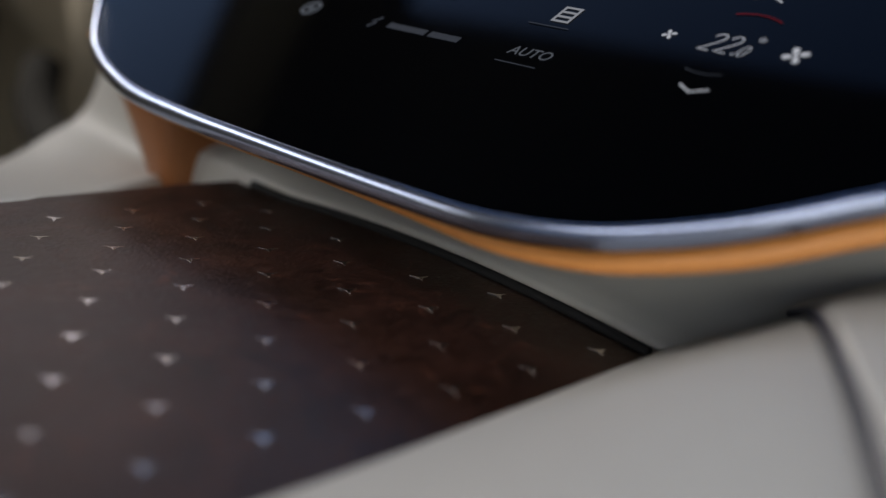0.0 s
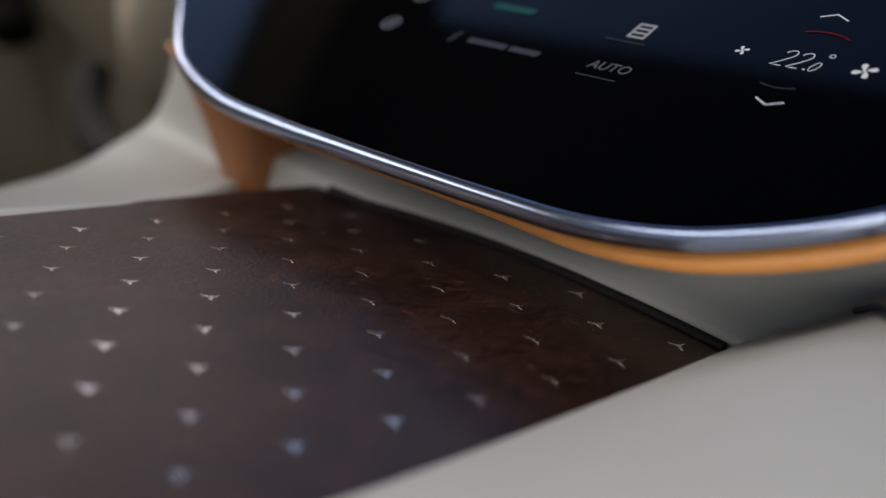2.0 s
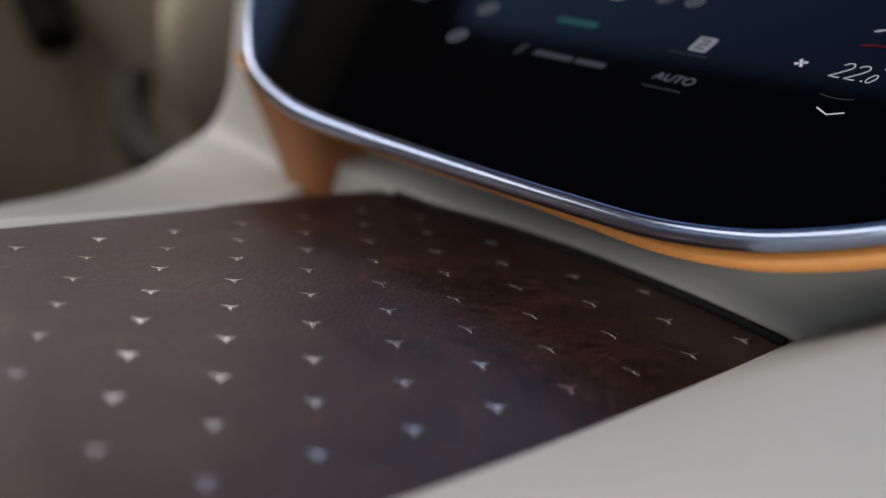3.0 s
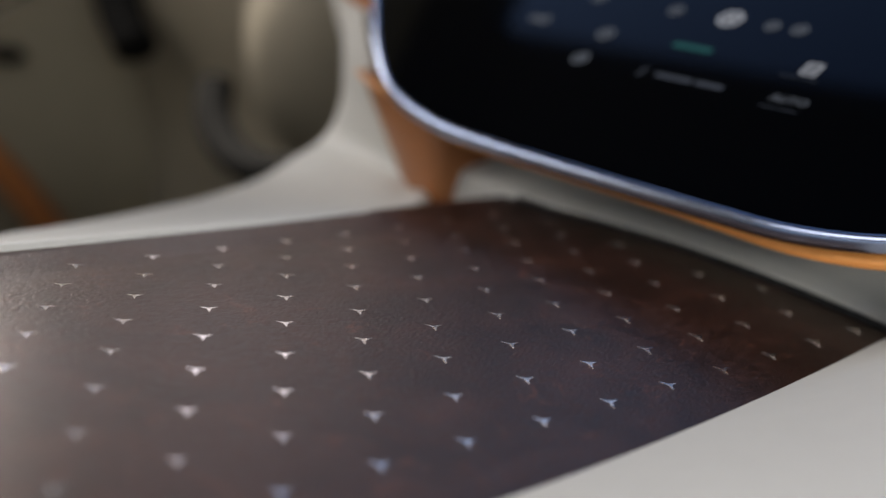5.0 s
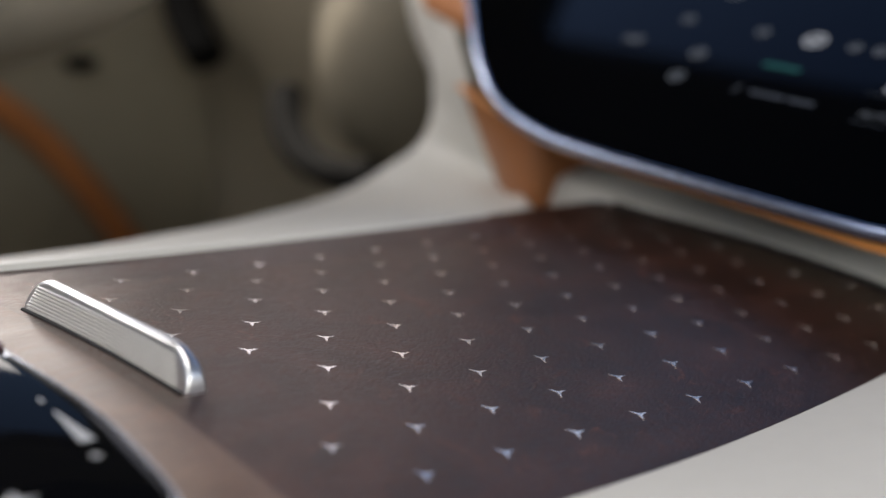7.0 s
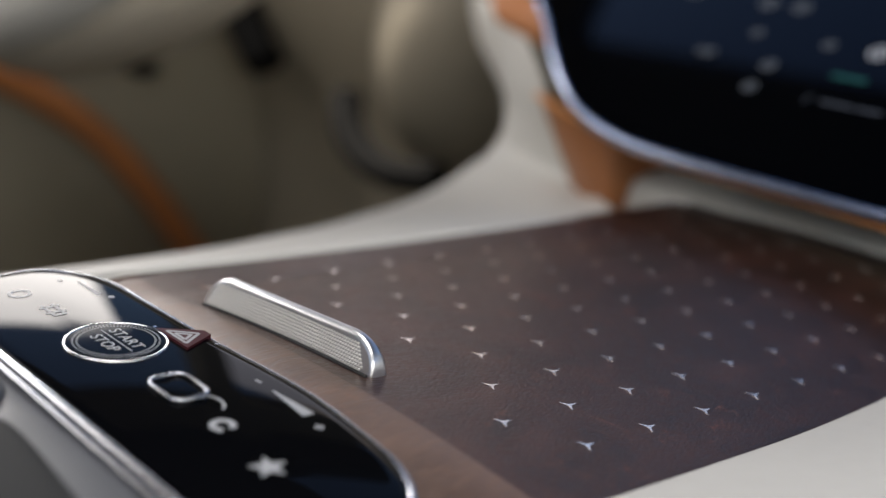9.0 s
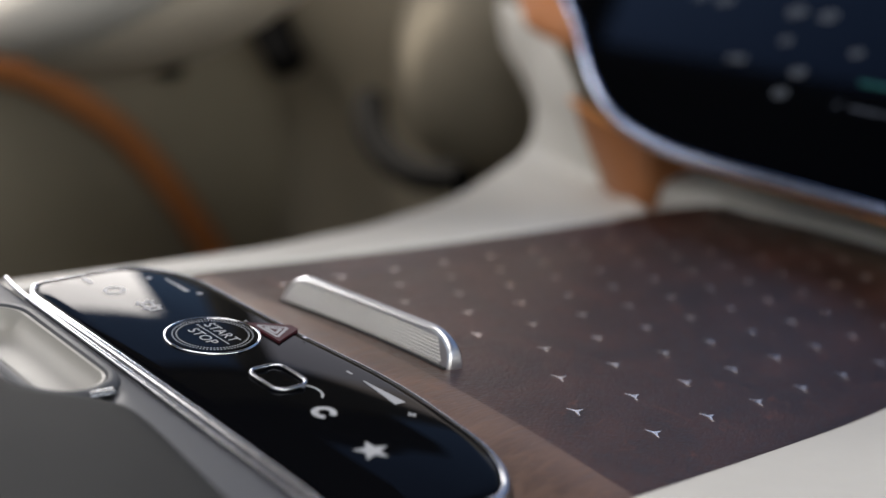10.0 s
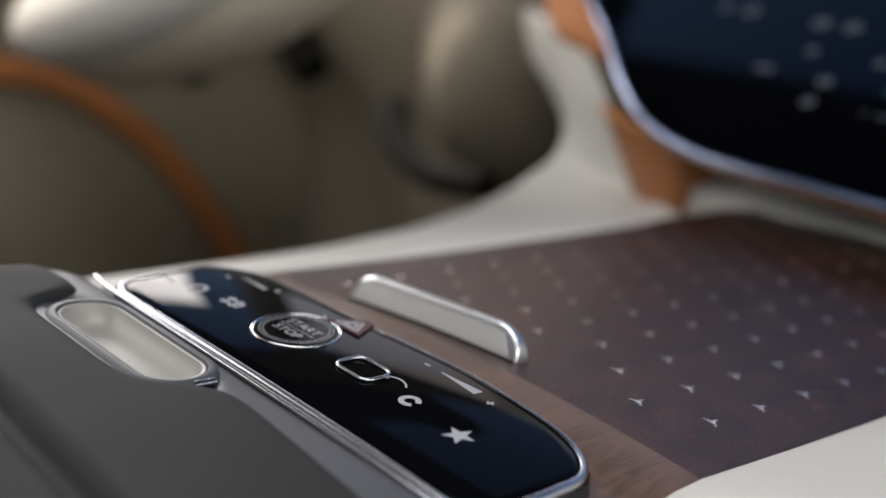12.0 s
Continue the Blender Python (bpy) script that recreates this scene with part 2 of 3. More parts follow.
def slab(outline, z0, z1, m=None):
    """A plate from an outline of (x, y), between two heights, laid by the pose m."""
    bm = bmesh.new()
    lo = [bm.verts.new((p[0], p[1], z0)) for p in outline]
    hi = [bm.verts.new((p[0], p[1], z1)) for p in outline]
    bm.faces.new(lo[::-1])
    bm.faces.new(hi)
    n = len(lo)
    for i in range(n):
        j = (i + 1) % n
        bm.faces.new((lo[i], lo[j], hi[j], hi[i]))
    bmesh.ops.recalc_face_normals(bm, faces=bm.faces)
    if m is not None:
        bm.transform(m)
    return bm


def skirt(rings, m=None):
    """Open wall through rings of equal length."""
    bm = bmesh.new()
    vs = [[bm.verts.new(p) for p in r] for r in rings]
    n = len(vs[0])
    for a, b in zip(vs, vs[1:]):
        for i in range(n):
            bm.faces.new((a[i], a[(i + 1) % n], b[(i + 1) % n], b[i]))
    bmesh.ops.recalc_face_normals(bm, faces=bm.faces)
    if m is not None:
        bm.transform(m)
    return bm


def box(x0, x1, y0, y1, z0, z1):
    return slab([(x0, y0), (x1, y0), (x1, y1), (x0, y1)], z0, z1)


def rounded(x0, x1, y0, y1, r, per=8):
    pts = []
    for cx, cy, a in ((x1 - r, y1 - r, 0), (x0 + r, y1 - r, 90), (x0 + r, y0 + r, 180), (x1 - r, y0 + r, 270)):
        pts += [(cx + r * math.cos(radians(a + 90 * k / per)), cy + r * math.sin(radians(a + 90 * k / per))) for k in range(per + 1)]
    return pts


def merge(*bms):
    out = bmesh.new()
    for b in bms:
        me = bpy.data.meshes.new("piece")
        b.to_mesh(me)
        b.free()
        out.from_mesh(me)
        bpy.data.meshes.remove(me)
    return out


def lettering(text, size, m, shear=0.0, deep=0.0001, space=1.0, thin=0.0):
    """A word in the built-in font, centred, as a mesh laid by m."""
    cu = bpy.data.curves.new("word", "FONT")
    cu.body, cu.size, cu.shear, cu.extrude, cu.space_character = text, size, shear, deep, space
    cu.offset = -thin
    cu.align_x, cu.align_y = "CENTER", "CENTER"
    ob = new("word", cu)
    me = bpy.data.meshes.new_from_object(ob.evaluated_get(bpy.context.evaluated_depsgraph_get()))
    bpy.data.objects.remove(ob)
    bm = bmesh.new()
    bm.from_mesh(me)
    bpy.data.meshes.remove(me)
    bm.transform(m)
    return bm


# ---- cabin shell, mostly unseen, its openings set to shape light ----
def shell():
    part("floor", box(-0.97, 0.85, -1.6, 1.3, -0.50, -0.46), CARPET, smooth=False)
    tagged(bpy.data.objects["floor"], "dark carpeted car floor", "floor", kind="structure")
    # Ceiling openings are placed for what the display and panel reflect.
    tagged(part("ceiling", merge(box(-0.97, -0.80, -1.6, 0.80, 0.66, 0.70), box(0.62, 0.85, -1.6, 0.80, 0.66, 0.70), box(-0.80, 0.62, -1.6, -0.60, 0.66, 0.70), box(-0.80, 0.62, -0.10, 0.45, 0.66, 0.70), box(-0.80, -0.37, -0.60, -0.10, 0.66, 0.70), box(0.53, 0.62, -0.60, -0.10, 0.66, 0.70)), UNSEEN_CEILING, smooth=False), "unseen dark ceiling with openings set for light and reflections", "ceiling", kind="structure")
    # Pillars and headers are added to cut sky out of the veneer's reflections.
    for a, b, nm, pillar in ((-0.97, -0.92, "wall_driver_side", 0.47), (0.80, 0.85, "wall_passenger_side", 0.88)):
        tagged(part(nm, merge(box(a, b, -1.6, 1.3, -0.46, 0.20), box(a, b, -1.6, -0.75, 0.20, 0.66), box(a, b, pillar, pillar + 0.06, 0.20, 0.66), box(a, b, 0.94, 1.3, 0.20, 0.66), box(a, b, pillar + 0.06, 0.94, 0.57, 0.66), box(a, b, -0.75, pillar, 0.58, 0.66)), OLIVE, smooth=False), "taupe door side with unseen upper pieces that shape window light", "wall", kind="structure")
    tagged(part("wall_front", merge(box(-0.92, 0.80, 1.25, 1.30, -0.46, 0.22)), OLIVE, smooth=False), "unseen taupe front wall with sky open above", "wall", kind="structure")
    # Unseen dashboard top, added to block low sky reflected in the veneer.
    tagged(part("dashboard_top", merge(box(-0.92, 0.80, 0.56, 1.25, 0.22, 0.27), box(-0.92, 0.80, 0.56, 0.59, -0.46, 0.22)), OLIVE, smooth=False), "unseen taupe dashboard top that blocks low sky", "dashboard", kind="structure")
    # Unseen rear wall, cream so that it reflects into the handle.
    tagged(part("wall_back", merge(box(-0.92, 0.80, -1.60, -1.55, -0.46, 0.26), box(-0.92, 0.80, -1.60, -1.55, 0.58, 0.66)), CREAM, smooth=False), "unseen cream rear wall added to reflect light forward", "wall", kind="structure")


shell()


# ---- centre console ----
def surf(x, y):
    """Height of the gently arched veneer."""
    u, v = max(-0.078, min(0.12, x)), max(-0.10, min(0.21, y))
    z = -0.0003 + 0.0283 * u - 0.0056 * v - 0.543 * u * u - 0.0975 * u * v + 0.057 * v * v
    if y < -0.098:
        z -= min(0.004, 6.0 * (y + 0.098) ** 2)
    return z


def right_edge(y):
    return 0.1030 - 0.0185 * max(0.0, min(1, (y - 0.0) / 0.235)) ** 1.5


def left_edge(y):
    return -0.0985 - 0.004 * max(0, min(1, (y + 0.1) / 0.3))


console = thing("center_console", "broad cream leather centre console with walnut veneer and star inlays", "car console", (0, 0, -0.40))
FRONT, JOINT, REAR = 0.2350, -0.0975, -0.1795


def veneer(y0, y1, n):
    def fn(u, v):
        x = left_edge(v) - 0.004 + (right_edge(v) + 0.006 - left_edge(v) + 0.004) * u
        k = max(0.0, (v - FRONT + 0.006) / 0.006)
        return (x, v, surf(x, v) - 0.004 * k * k)
    return sheet(fn, span(0, 1, 60), span(y0, y1, n), 0.004)


lid = part("veneer_lid", veneer(JOINT + 0.00002, FRONT, 120), VENEER, console, "dark walnut veneer with an inlaid star pattern")
rear_veneer = part("veneer_surround", veneer(REAR, JOINT - 0.00002, 36), SURROUND, console, "walnut veneer round the control panel")


def star_mesh():
    R, r = 0.0034, 0.00072
    pts = []
    for k in range(3):
        a = radians(90 + 120 * k)
        for d, q in ((-17, 0.40), (0, 1.0), (17, 0.40)):
            pts.append((R * q * math.cos(a + radians(d)), R * q * math.sin(a + radians(d))))
        pts.append((r * math.cos(a + radians(60)), r * math.sin(a + radians(60))))
    bm = slab(pts, -0.0006, 0.00012)
    me = bpy.data.meshes.new("star_inlay")
    bm.to_mesh(me)
    bm.free()
    me.materials.append(INLAY)
    return me


def stars():
    me = star_mesh()
    U, V = Vector((0.0199, 0.0128)), Vector((-0.0203, 0.0151))
    for i in range(-8, 14):
        for j in range(-10, 16):
            p = U * i + V * j
            if left_edge(p.y) + 0.010 < p.x < right_edge(p.y) - 0.006 and -0.083 < p.y < FRONT - 0.012:
                if p.y < -0.070 and -0.075 < p.x < 0.03:
                    continue
                e = 0.004
                nx = -(surf(p.x + e, p.y) - surf(p.x - e, p.y)) / (2 * e)
                ny = -(surf(p.x, p.y + e) - surf(p.x, p.y - e)) / (2 * e)
                ob = new("star_inlay", me)
                ob.parent = lid
                ob.matrix_parent_inverse = (console.matrix_basis @ lid.matrix_parent_inverse).inverted()
                turn = Vector((0, 0, 1)).rotation_difference(Vector((nx, ny, 1))).to_matrix().to_4x4()
                ob.matrix_basis = Matrix.Translation((p.x, p.y, surf(p.x, p.y))) @ turn


# right shoulder of the console, with the piped seam across it
SEAM_A, SEAM_B = Vector((0.1253, 0.2322)), Vector((0.1957, 0.1255))


def seam_side(x, y):
    d = (SEAM_B - SEAM_A).normalized()
    w = Vector((x, y)) - SEAM_A
    return w.x * -d.y + w.y * d.x


def shoulder_height(x, y):
    o = x - right_edge(y)
    z = surf(right_edge(y), y) + 0.0012
    if o < 0.004:
        z -= 0.006 * (1 - max(0.0, (o + 0.002) / 0.006)) ** 2
    rise = (0.22 + 0.38 * max(0.0, min(1.0, (y + 0.05) / 0.20))) * o if o > 0 else 0.0
    if rise > 0.024:
        rise = 0.024 + 0.016 * (1 - math.exp(-(rise - 0.024) / 0.016))
    z += rise
    s = seam_side(x, y)
    z += 0.004 / (1 + math.exp(-s / 0.0008)) if abs(s) < 0.02 else (0.004 if s > 0 else 0)
    z -= 0.005 * math.exp(-(s / 0.0009) ** 2)
    return z


def shoulder(x0off, y):
    x = right_edge(y) - 0.002 + x0off
    return (x, y, shoulder_height(x, y))


offs = [0, 0.0006, 0.0012, 0.002, 0.003, 0.0045, 0.006] + span(0.008, 0.13, 110) + span(0.135, 0.30, 20)
part("right_shoulder", sheet(shoulder, offs, span(-0.62, 0.02, 60) + span(0.0222, 0.30, 190), 0.02), CREAM, console)
path = [(*(SEAM_A + (SEAM_B - SEAM_A) * t), 0) for t in span(-0.25, 2.2, 60)]
part("piping", tube([(p[0], p[1], shoulder_height(p[0], p[1]) + 0.0044) for p in path], 0.0010, 0.0010), THREAD, console, "dark piping in a seam")


# left flank: falls away to the driver's side, then sweeps up into the dashboard
INNER = spline([(-0.185, -0.62, -0.032), (-0.195, -0.25, -0.034), (-0.208, -0.03, -0.036), (-0.224, 0.052, -0.037), (-0.235, 0.09, -0.038), (-0.258, 0.131, -0.042), (-0.274, 0.175, -0.042), (-0.287, 0.218, -0.037), (-0.283, 0.240, -0.023), (-0.279, 0.257, -0.010), (-0.280, 0.268, 0.010), (-0.298, 0.282, 0.033), (-0.345, 0.315, 0.053), (-0.42, 0.36, 0.075)], 8)
OUTER = spline([(-0.0985, -0.62, -0.0045), (-0.0985, -0.25, -0.0045), (-0.0990, -0.03, -0.0048), (-0.1000, 0.052, -0.0050), (-0.1005, 0.09, -0.0050), (-0.1010, 0.131, -0.0052), (-0.1020, 0.168, -0.0055), (-0.114, 0.190, -0.0075), (-0.146, 0.222, -0.0150), (-0.173, 0.245, -0.018), (-0.184, 0.234, 0.003), (-0.203, 0.231, 0.024), (-0.238, 0.250, 0.045), (-0.31, 0.30, 0.066)], 8)


def flank(u, k):
    a, b = OUTER[k], INNER[k] + Vector((0, 0, -0.003))
    p = a.lerp(b, u)
    lip = 0.0030 * math.exp(-((u - 0.055) / 0.05) ** 2) - 0.003 * max(0.0, 1 - u / 0.02)
    bulge = math.sin(math.pi * min(1.0, u)) * 0.012 * (b - a).length
    roll = -0.012 * max(0.0, (u - 0.93) / 0.07) ** 2
    return p + Vector((0.15, -0.45, 0.85)).normalized() * (bulge + lip) + Vector((0, -0.2, 1)) * roll


part("left_flank", sheet(flank, [0, 0.007, 0.014, 0.02, 0.03, 0.045, 0.06, 0.08, 0.10, 0.13] + span(0.17, 0.9, 14) + [0.93, 0.95, 0.97, 0.985, 1.0], range(len(INNER)), 0.03, (0.1, 0.35, -0.9)), CREAM, console)


# band under the display, behind the veneer's front edge
def band(x, u):
    prof = spline([(0.2335, -0.03), (0.2358, -0.004), (0.240, 0.002), (0.252, 0.0065), (0.275, 0.016), (0.33, 0.030), (0.40, 0.04)], 6)
    p = prof[u]
    return (x, p.x, p.y + surf(x, 0.2) + 0.002)


prof_n = 37
part("front_edge", tube([(x, 0.2322, surf(x, 0.2) + 0.0002) for x in span(-0.10, right_edge(0.232) - 0.001, 30)], 0.0016, 0.0018), BLACK, console, "black line along the front edge of the veneer")
part("front_band", sheet(band, span(-0.158, 0.30, 60), range(prof_n), 0.02), CREAM, console)


# ---- central display ----
SX, SY, SN = Vector((0.9995, -0.0164, 0.0251)), Vector((0.0, 0.8368, 0.5475)), Vector((-0.030, -0.547, 0.836))
SC = Vector((0.0591, 0.2421, 0.0763))
SCREEN = Matrix((( SX.x, SY.x, SN.x, SC.x), (SX.y, SY.y, SN.y, SC.y), (SX.z, SY.z, SN.z, SC.z), (0, 0, 0, 1)))
edge = [(-0.135, -0.0735), (-0.10, -0.0740), (-0.06, -0.0742), (-0.025, -0.0740), (0.004, -0.0730), (0.030, -0.0675), (0.048, -0.0592), (0.064, -0.0488), (0.078, -0.0366), (0.0885, -0.0265), (0.104, -0.004), (0.118, 0.024), (0.129, 0.08), (0.133, 0.26), (0.125, 0.292), (0.09, 0.30),
        (-0.39, 0.30), (-0.425, 0.292), (-0.437, 0.26), (-0.428, 0.15), (-0.390, 0.086), (-0.346, 0.046), (-0.307, 0.015), (-0.277, -0.012), (-0.249, -0.0355), (-0.2145, -0.0582), (-0.174, -0.0705)]
outline = [(p.x, p.y) for p in spline([(a, b, 0) for a, b in edge], 6, True)]


def inset(pts, d):
    n = len(pts)
    out = []
    for i in range(n):
        a, b = Vector(pts[i - 1]), Vector(pts[(i + 1) % n])
        t = (b - a).normalized()
        p = Vector(pts[i]) + Vector((-t.y, t.x)) * d
        out.append((p.x, p.y))
    return out


display = thing("central_display", "large black glass display with steel rim and tan leather skirt", "car display", (-0.01, 0.30, 0.03))
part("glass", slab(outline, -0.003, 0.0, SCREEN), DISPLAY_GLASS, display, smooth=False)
rim = skirt([[(x, y, z) for x, y in inset(outline, d)] for d, z in ((0.0002, -0.002), (0.0000, -0.0002), (-0.0008, 0.0003), (-0.0022, 0.0002), (-0.0036, -0.0010), (-0.0043, -0.0028), (-0.0043, -0.0044), (-0.0034, -0.0058), (-0.001, -0.0063), (0.002, -0.0062))], SCREEN)
part("rim", rim, SKY_TINTED_STEEL, display, "satin steel rim")
gap = skirt([[(x, y, z) for x, y in inset(outline, d)] for d, z in ((0.004, -0.004), (0.0016, -0.0062), (0.0030, -0.0090))], SCREEN)
part("shadow_gap", gap, BLACK, display)


def flare(u):
    """How far the skirt stands out: it tucks in towards the driver's side."""
    k = max(0.0, min(1.0, (u + 0.07) / 0.14))
    return 0.0060 * k * k * (3 - 2 * k)


def skirt_ring(d, z):
    ring = inset(outline, d)
    out = inset(outline, d - 1.0e-3)
    return [(a[0] + (b[0] - a[0]) * flare(a[0]) * 1e3, a[1] + (b[1] - a[1]) * flare(a[0]) * 1e3, z) for a, b in zip(ring, out)]


lip = skirt([skirt_ring(d, z) for d, z in ((0.006, -0.0070), (0.0030, -0.0074), (0.0008, -0.0084), (0.0000, -0.0096), (0.0002, -0.0112), (0.0014, -0.0124), (0.006, -0.0132))], SCREEN)
part("skirt", lip, COPPER, display, "tan leather skirt")


def stitches():
    ring = [p[:2] for p in skirt_ring(0.0, 0.0)]
    bms = []
    pts = [Vector((x, y, 0)) for x, y in ring]
    run, gap_at = 0.0, 0.0
    for a, b in zip(pts, pts[1:] + pts[:1]):
        d = b - a
        L = d.length
        while gap_at < run + L:
            p = a + d * ((gap_at - run) / L)
            gap_at += 0.0019
            if p.y > 0.02:
                continue
            t = d.normalized()
            bms.append(box(-0.0007, 0.0007, -0.0003, 0.0003, -0.0003, 0.0003))
            turn = Matrix.Rotation(math.atan2(t.y, t.x), 4, "Z")
            bms[-1].transform(SCREEN @ Matrix.Translation((p.x, p.y, -0.0104)) @ turn)
        run += L
    return merge(*bms)


STITCH = material("pale tan thread", (0.62, 0.30, 0.11), 0.6, vary=0.1)
tagged(part("stitching", stitches(), STITCH, display, "pale tan stitching", smooth=False), kind="stuff")
under = skirt([skirt_ring(d, z) for d, z in ((0.005, -0.0131), (0.020, -0.018), (0.042, -0.026))], SCREEN)
part("underside", under, BLACK, display, "black underside")
part("back_cover", slab(inset(outline, 0.045), -0.045, -0.0225, SCREEN), BLACK, display)


wing = spline([(-0.262, -0.024, 0), (-0.300, 0.010, 0), (-0.342, 0.043, 0), (-0.386, 0.083, 0), (-0.425, 0.15, 0), (-0.434, 0.24, 0)], 8)


def wing_face(u, k):
    p = wing[k]
    w = 0.030 * max(0.0, min(1.0, (k - 6) / 10)) ** 1.4
    return SCREEN @ Vector((p.x - 0.002 - w * u, p.y - 0.5 * w * u, -0.008 - 0.010 * u * u))


part("side_wing", sheet(wing_face, span(0, 1, 8), range(len(wing)), 0.006, (0.03, 0.55, -0.83)), STRAP, display, "tan leather wing beside the rim")


def lay(u, v, turn=0.0, lift=0.0003):
    return SCREEN @ pose(u, v, lift, 0, 0, turn)


def stroke(points, w, m, h=0.00006):
    """Flat line of width w through points."""
    bm = bmesh.new()
    p = [Vector((*q, 0)) for q in points]
    L, R = [], []
    for i, q in enumerate(p):
        d = (p[min(i + 1, len(p) - 1)] - p[max(i - 1, 0)]).normalized()
        s = Vector((-d.y, d.x, 0)) * (w / 2)
        L.append(bm.verts.new(q + s)), R.append(bm.verts.new(q - s))
    faces = [bm.faces.new((L[i], R[i], R[i + 1], L[i + 1])) for i in range(len(p) - 1)]
    ext = bmesh.ops.extrude_face_region(bm, geom=faces)
    bmesh.ops.translate(bm, vec=(0, 0, -h), verts=[e for e in ext["geom"] if isinstance(e, bmesh.types.BMVert)])
    bmesh.ops.recalc_face_normals(bm, faces=bm.faces)
    bm.transform(m)
    return bm


def disc(r, m, n=20, h=0.00006, squash=1.0):
    return slab([(r * math.cos(math.tau * k / n), squash * r * math.sin(math.tau * k / n)) for k in range(n)], -h, 0, m)


def fan(size, m):
    bms = [disc(size * 0.16, m, 10)]
    for k in range(4):
        bms.append(slab([(size * (0.58 + 0.42 * math.cos(q)), size * (0.10 + 0.27 * math.sin(q) * (1.2 + 0.5 * math.cos(q)) / 1.4)) for q in [math.tau * i / 16 for i in range(16)]], -0.00006, 0, m @ pose(0, 0, 0, 0, 0, 20 + 90 * k)))
    return merge(*bms)


def figure(kind, w, h, line, m):
    """A thin slanted figure drawn as a line: 2 or 0."""
    if kind == "2":
        p = [(0.5 + 0.5 * math.cos(radians(a)), 0.74 + 0.26 * math.sin(radians(a))) for a in span(165, -25, 14)] + [(0.80, 0.50), (0.40, 0.22), (0.0, 0.0), (0.5, 0.0), (1.02, 0.0)]
    else:
        p = [(0.5 + 0.5 * math.cos(radians(a)), 0.5 + 0.5 * math.sin(radians(a))) for a in span(0, 360, 28)]
    return stroke([(w * (x - 0.5) + 0.28 * h * (y - 0.5), h * (y - 0.5)) for x, y in p], line, m)


def arc(r, a0, a1, n=16):
    return [(r * math.cos(radians(a)), r * math.sin(radians(a))) for a in span(a0, a1, n)]


def display_symbols():
    part("temperature", merge(figure("2", 0.0036, 0.0080, 0.00030, lay(0.0146, 0.0086)), figure("2", 0.0036, 0.0080, 0.00030, lay(0.0198, 0.0086))), LIT, display, "lit temperature figures", smooth=False)
    part("temperature_decimal", merge(figure("0", 0.0022, 0.0044, 0.00026, lay(0.0252, 0.0068)), disc(0.00035, lay(0.0228, 0.0048), 10)), LIT, display, smooth=False)
    part("degree_sign", stroke(arc(0.0008, 0, 360), 0.00025, lay(0.0272, 0.0130)), LIT, display, smooth=False)
    part("fan_symbol", fan(0.0036, lay(0.0394, 0.0090)), LIT, display, smooth=False)
    part("fan_symbol", fan(0.0022, lay(-0.0001, 0.0084)), LIT, display, smooth=False)
    part("down_arrow", stroke([(-0.0046, 0.0012), (0, -0.0012), (0.0046, 0.0012)], 0.0005, lay(0.0222, -0.0125)), LIT, display, smooth=False)
    part("up_arrow", stroke([(-0.0046, -0.0012), (0, 0.0012), (0.0046, -0.0012)], 0.0005, lay(0.0168, 0.0322)), LIT, display, smooth=False)
    part("red_arc", stroke(arc(0.018, 62, 112), 0.0004, lay(0.019, 0.0058)), RED_LIT, display, smooth=False)
    part("blue_arc", stroke(arc(0.016, 250, 292), 0.0003, lay(0.020, 0.0105)), FAINT, display, smooth=False)
    part("auto_symbol", lettering("AUTO", 0.0058, lay(-0.0348, -0.0122), 0.1, 0.00003), DIM, display, smooth=False)
    part("underline", slab([(-0.008, -0.0002), (0.008, -0.0002), (0.008, 0.0002), (-0.008, 0.0002)], -0.00005, 0, lay(-0.036, -0.0180)), FAINT, display, smooth=False)
    part("underline", slab([(-0.008, -0.0002), (0.008, -0.0002), (0.008, 0.0002), (-0.008, 0.0002)], -0.00005, 0, lay(-0.040, 0.0020)), FAINT, display, smooth=False)
    seat = merge(*[stroke([(-0.0034, y), (0.0034, y)], 0.0009, lay(-0.0380, 0.0087)) for y in (-0.0036, -0.0012, 0.0012, 0.0036)], *[stroke([(x, -0.0040), (x, 0.0040)], 0.0009, lay(-0.0380, 0.0087)) for x in (-0.003, 0.003)])
    part("defrost_symbol", seat, MID, display, smooth=False)
    part("word_bar", merge(*[slab([(a, -0.0014), (b, -0.0014), (b, 0.0014), (a, 0.0014)], -0.00005, 0, lay(-0.0803, -0.0131)) for a, b in ((-0.0165, 0.0015), (0.0032, 0.0165))]), FAINT, display, smooth=False)
    part("menu_symbol", stroke([(0.0012, 0.0030), (-0.0012, 0.0), (0.0008, -0.0002), (-0.0012, -0.0030)], 0.0012, lay(-0.1037, -0.0130)), FAINT, display, smooth=False)
    part("teal_bar", slab(rounded(-0.010, 0.010, -0.0018, 0.0018, 0.0017), -0.00005, 0, lay(-0.094, 0.0083)), TEAL, display, smooth=False)
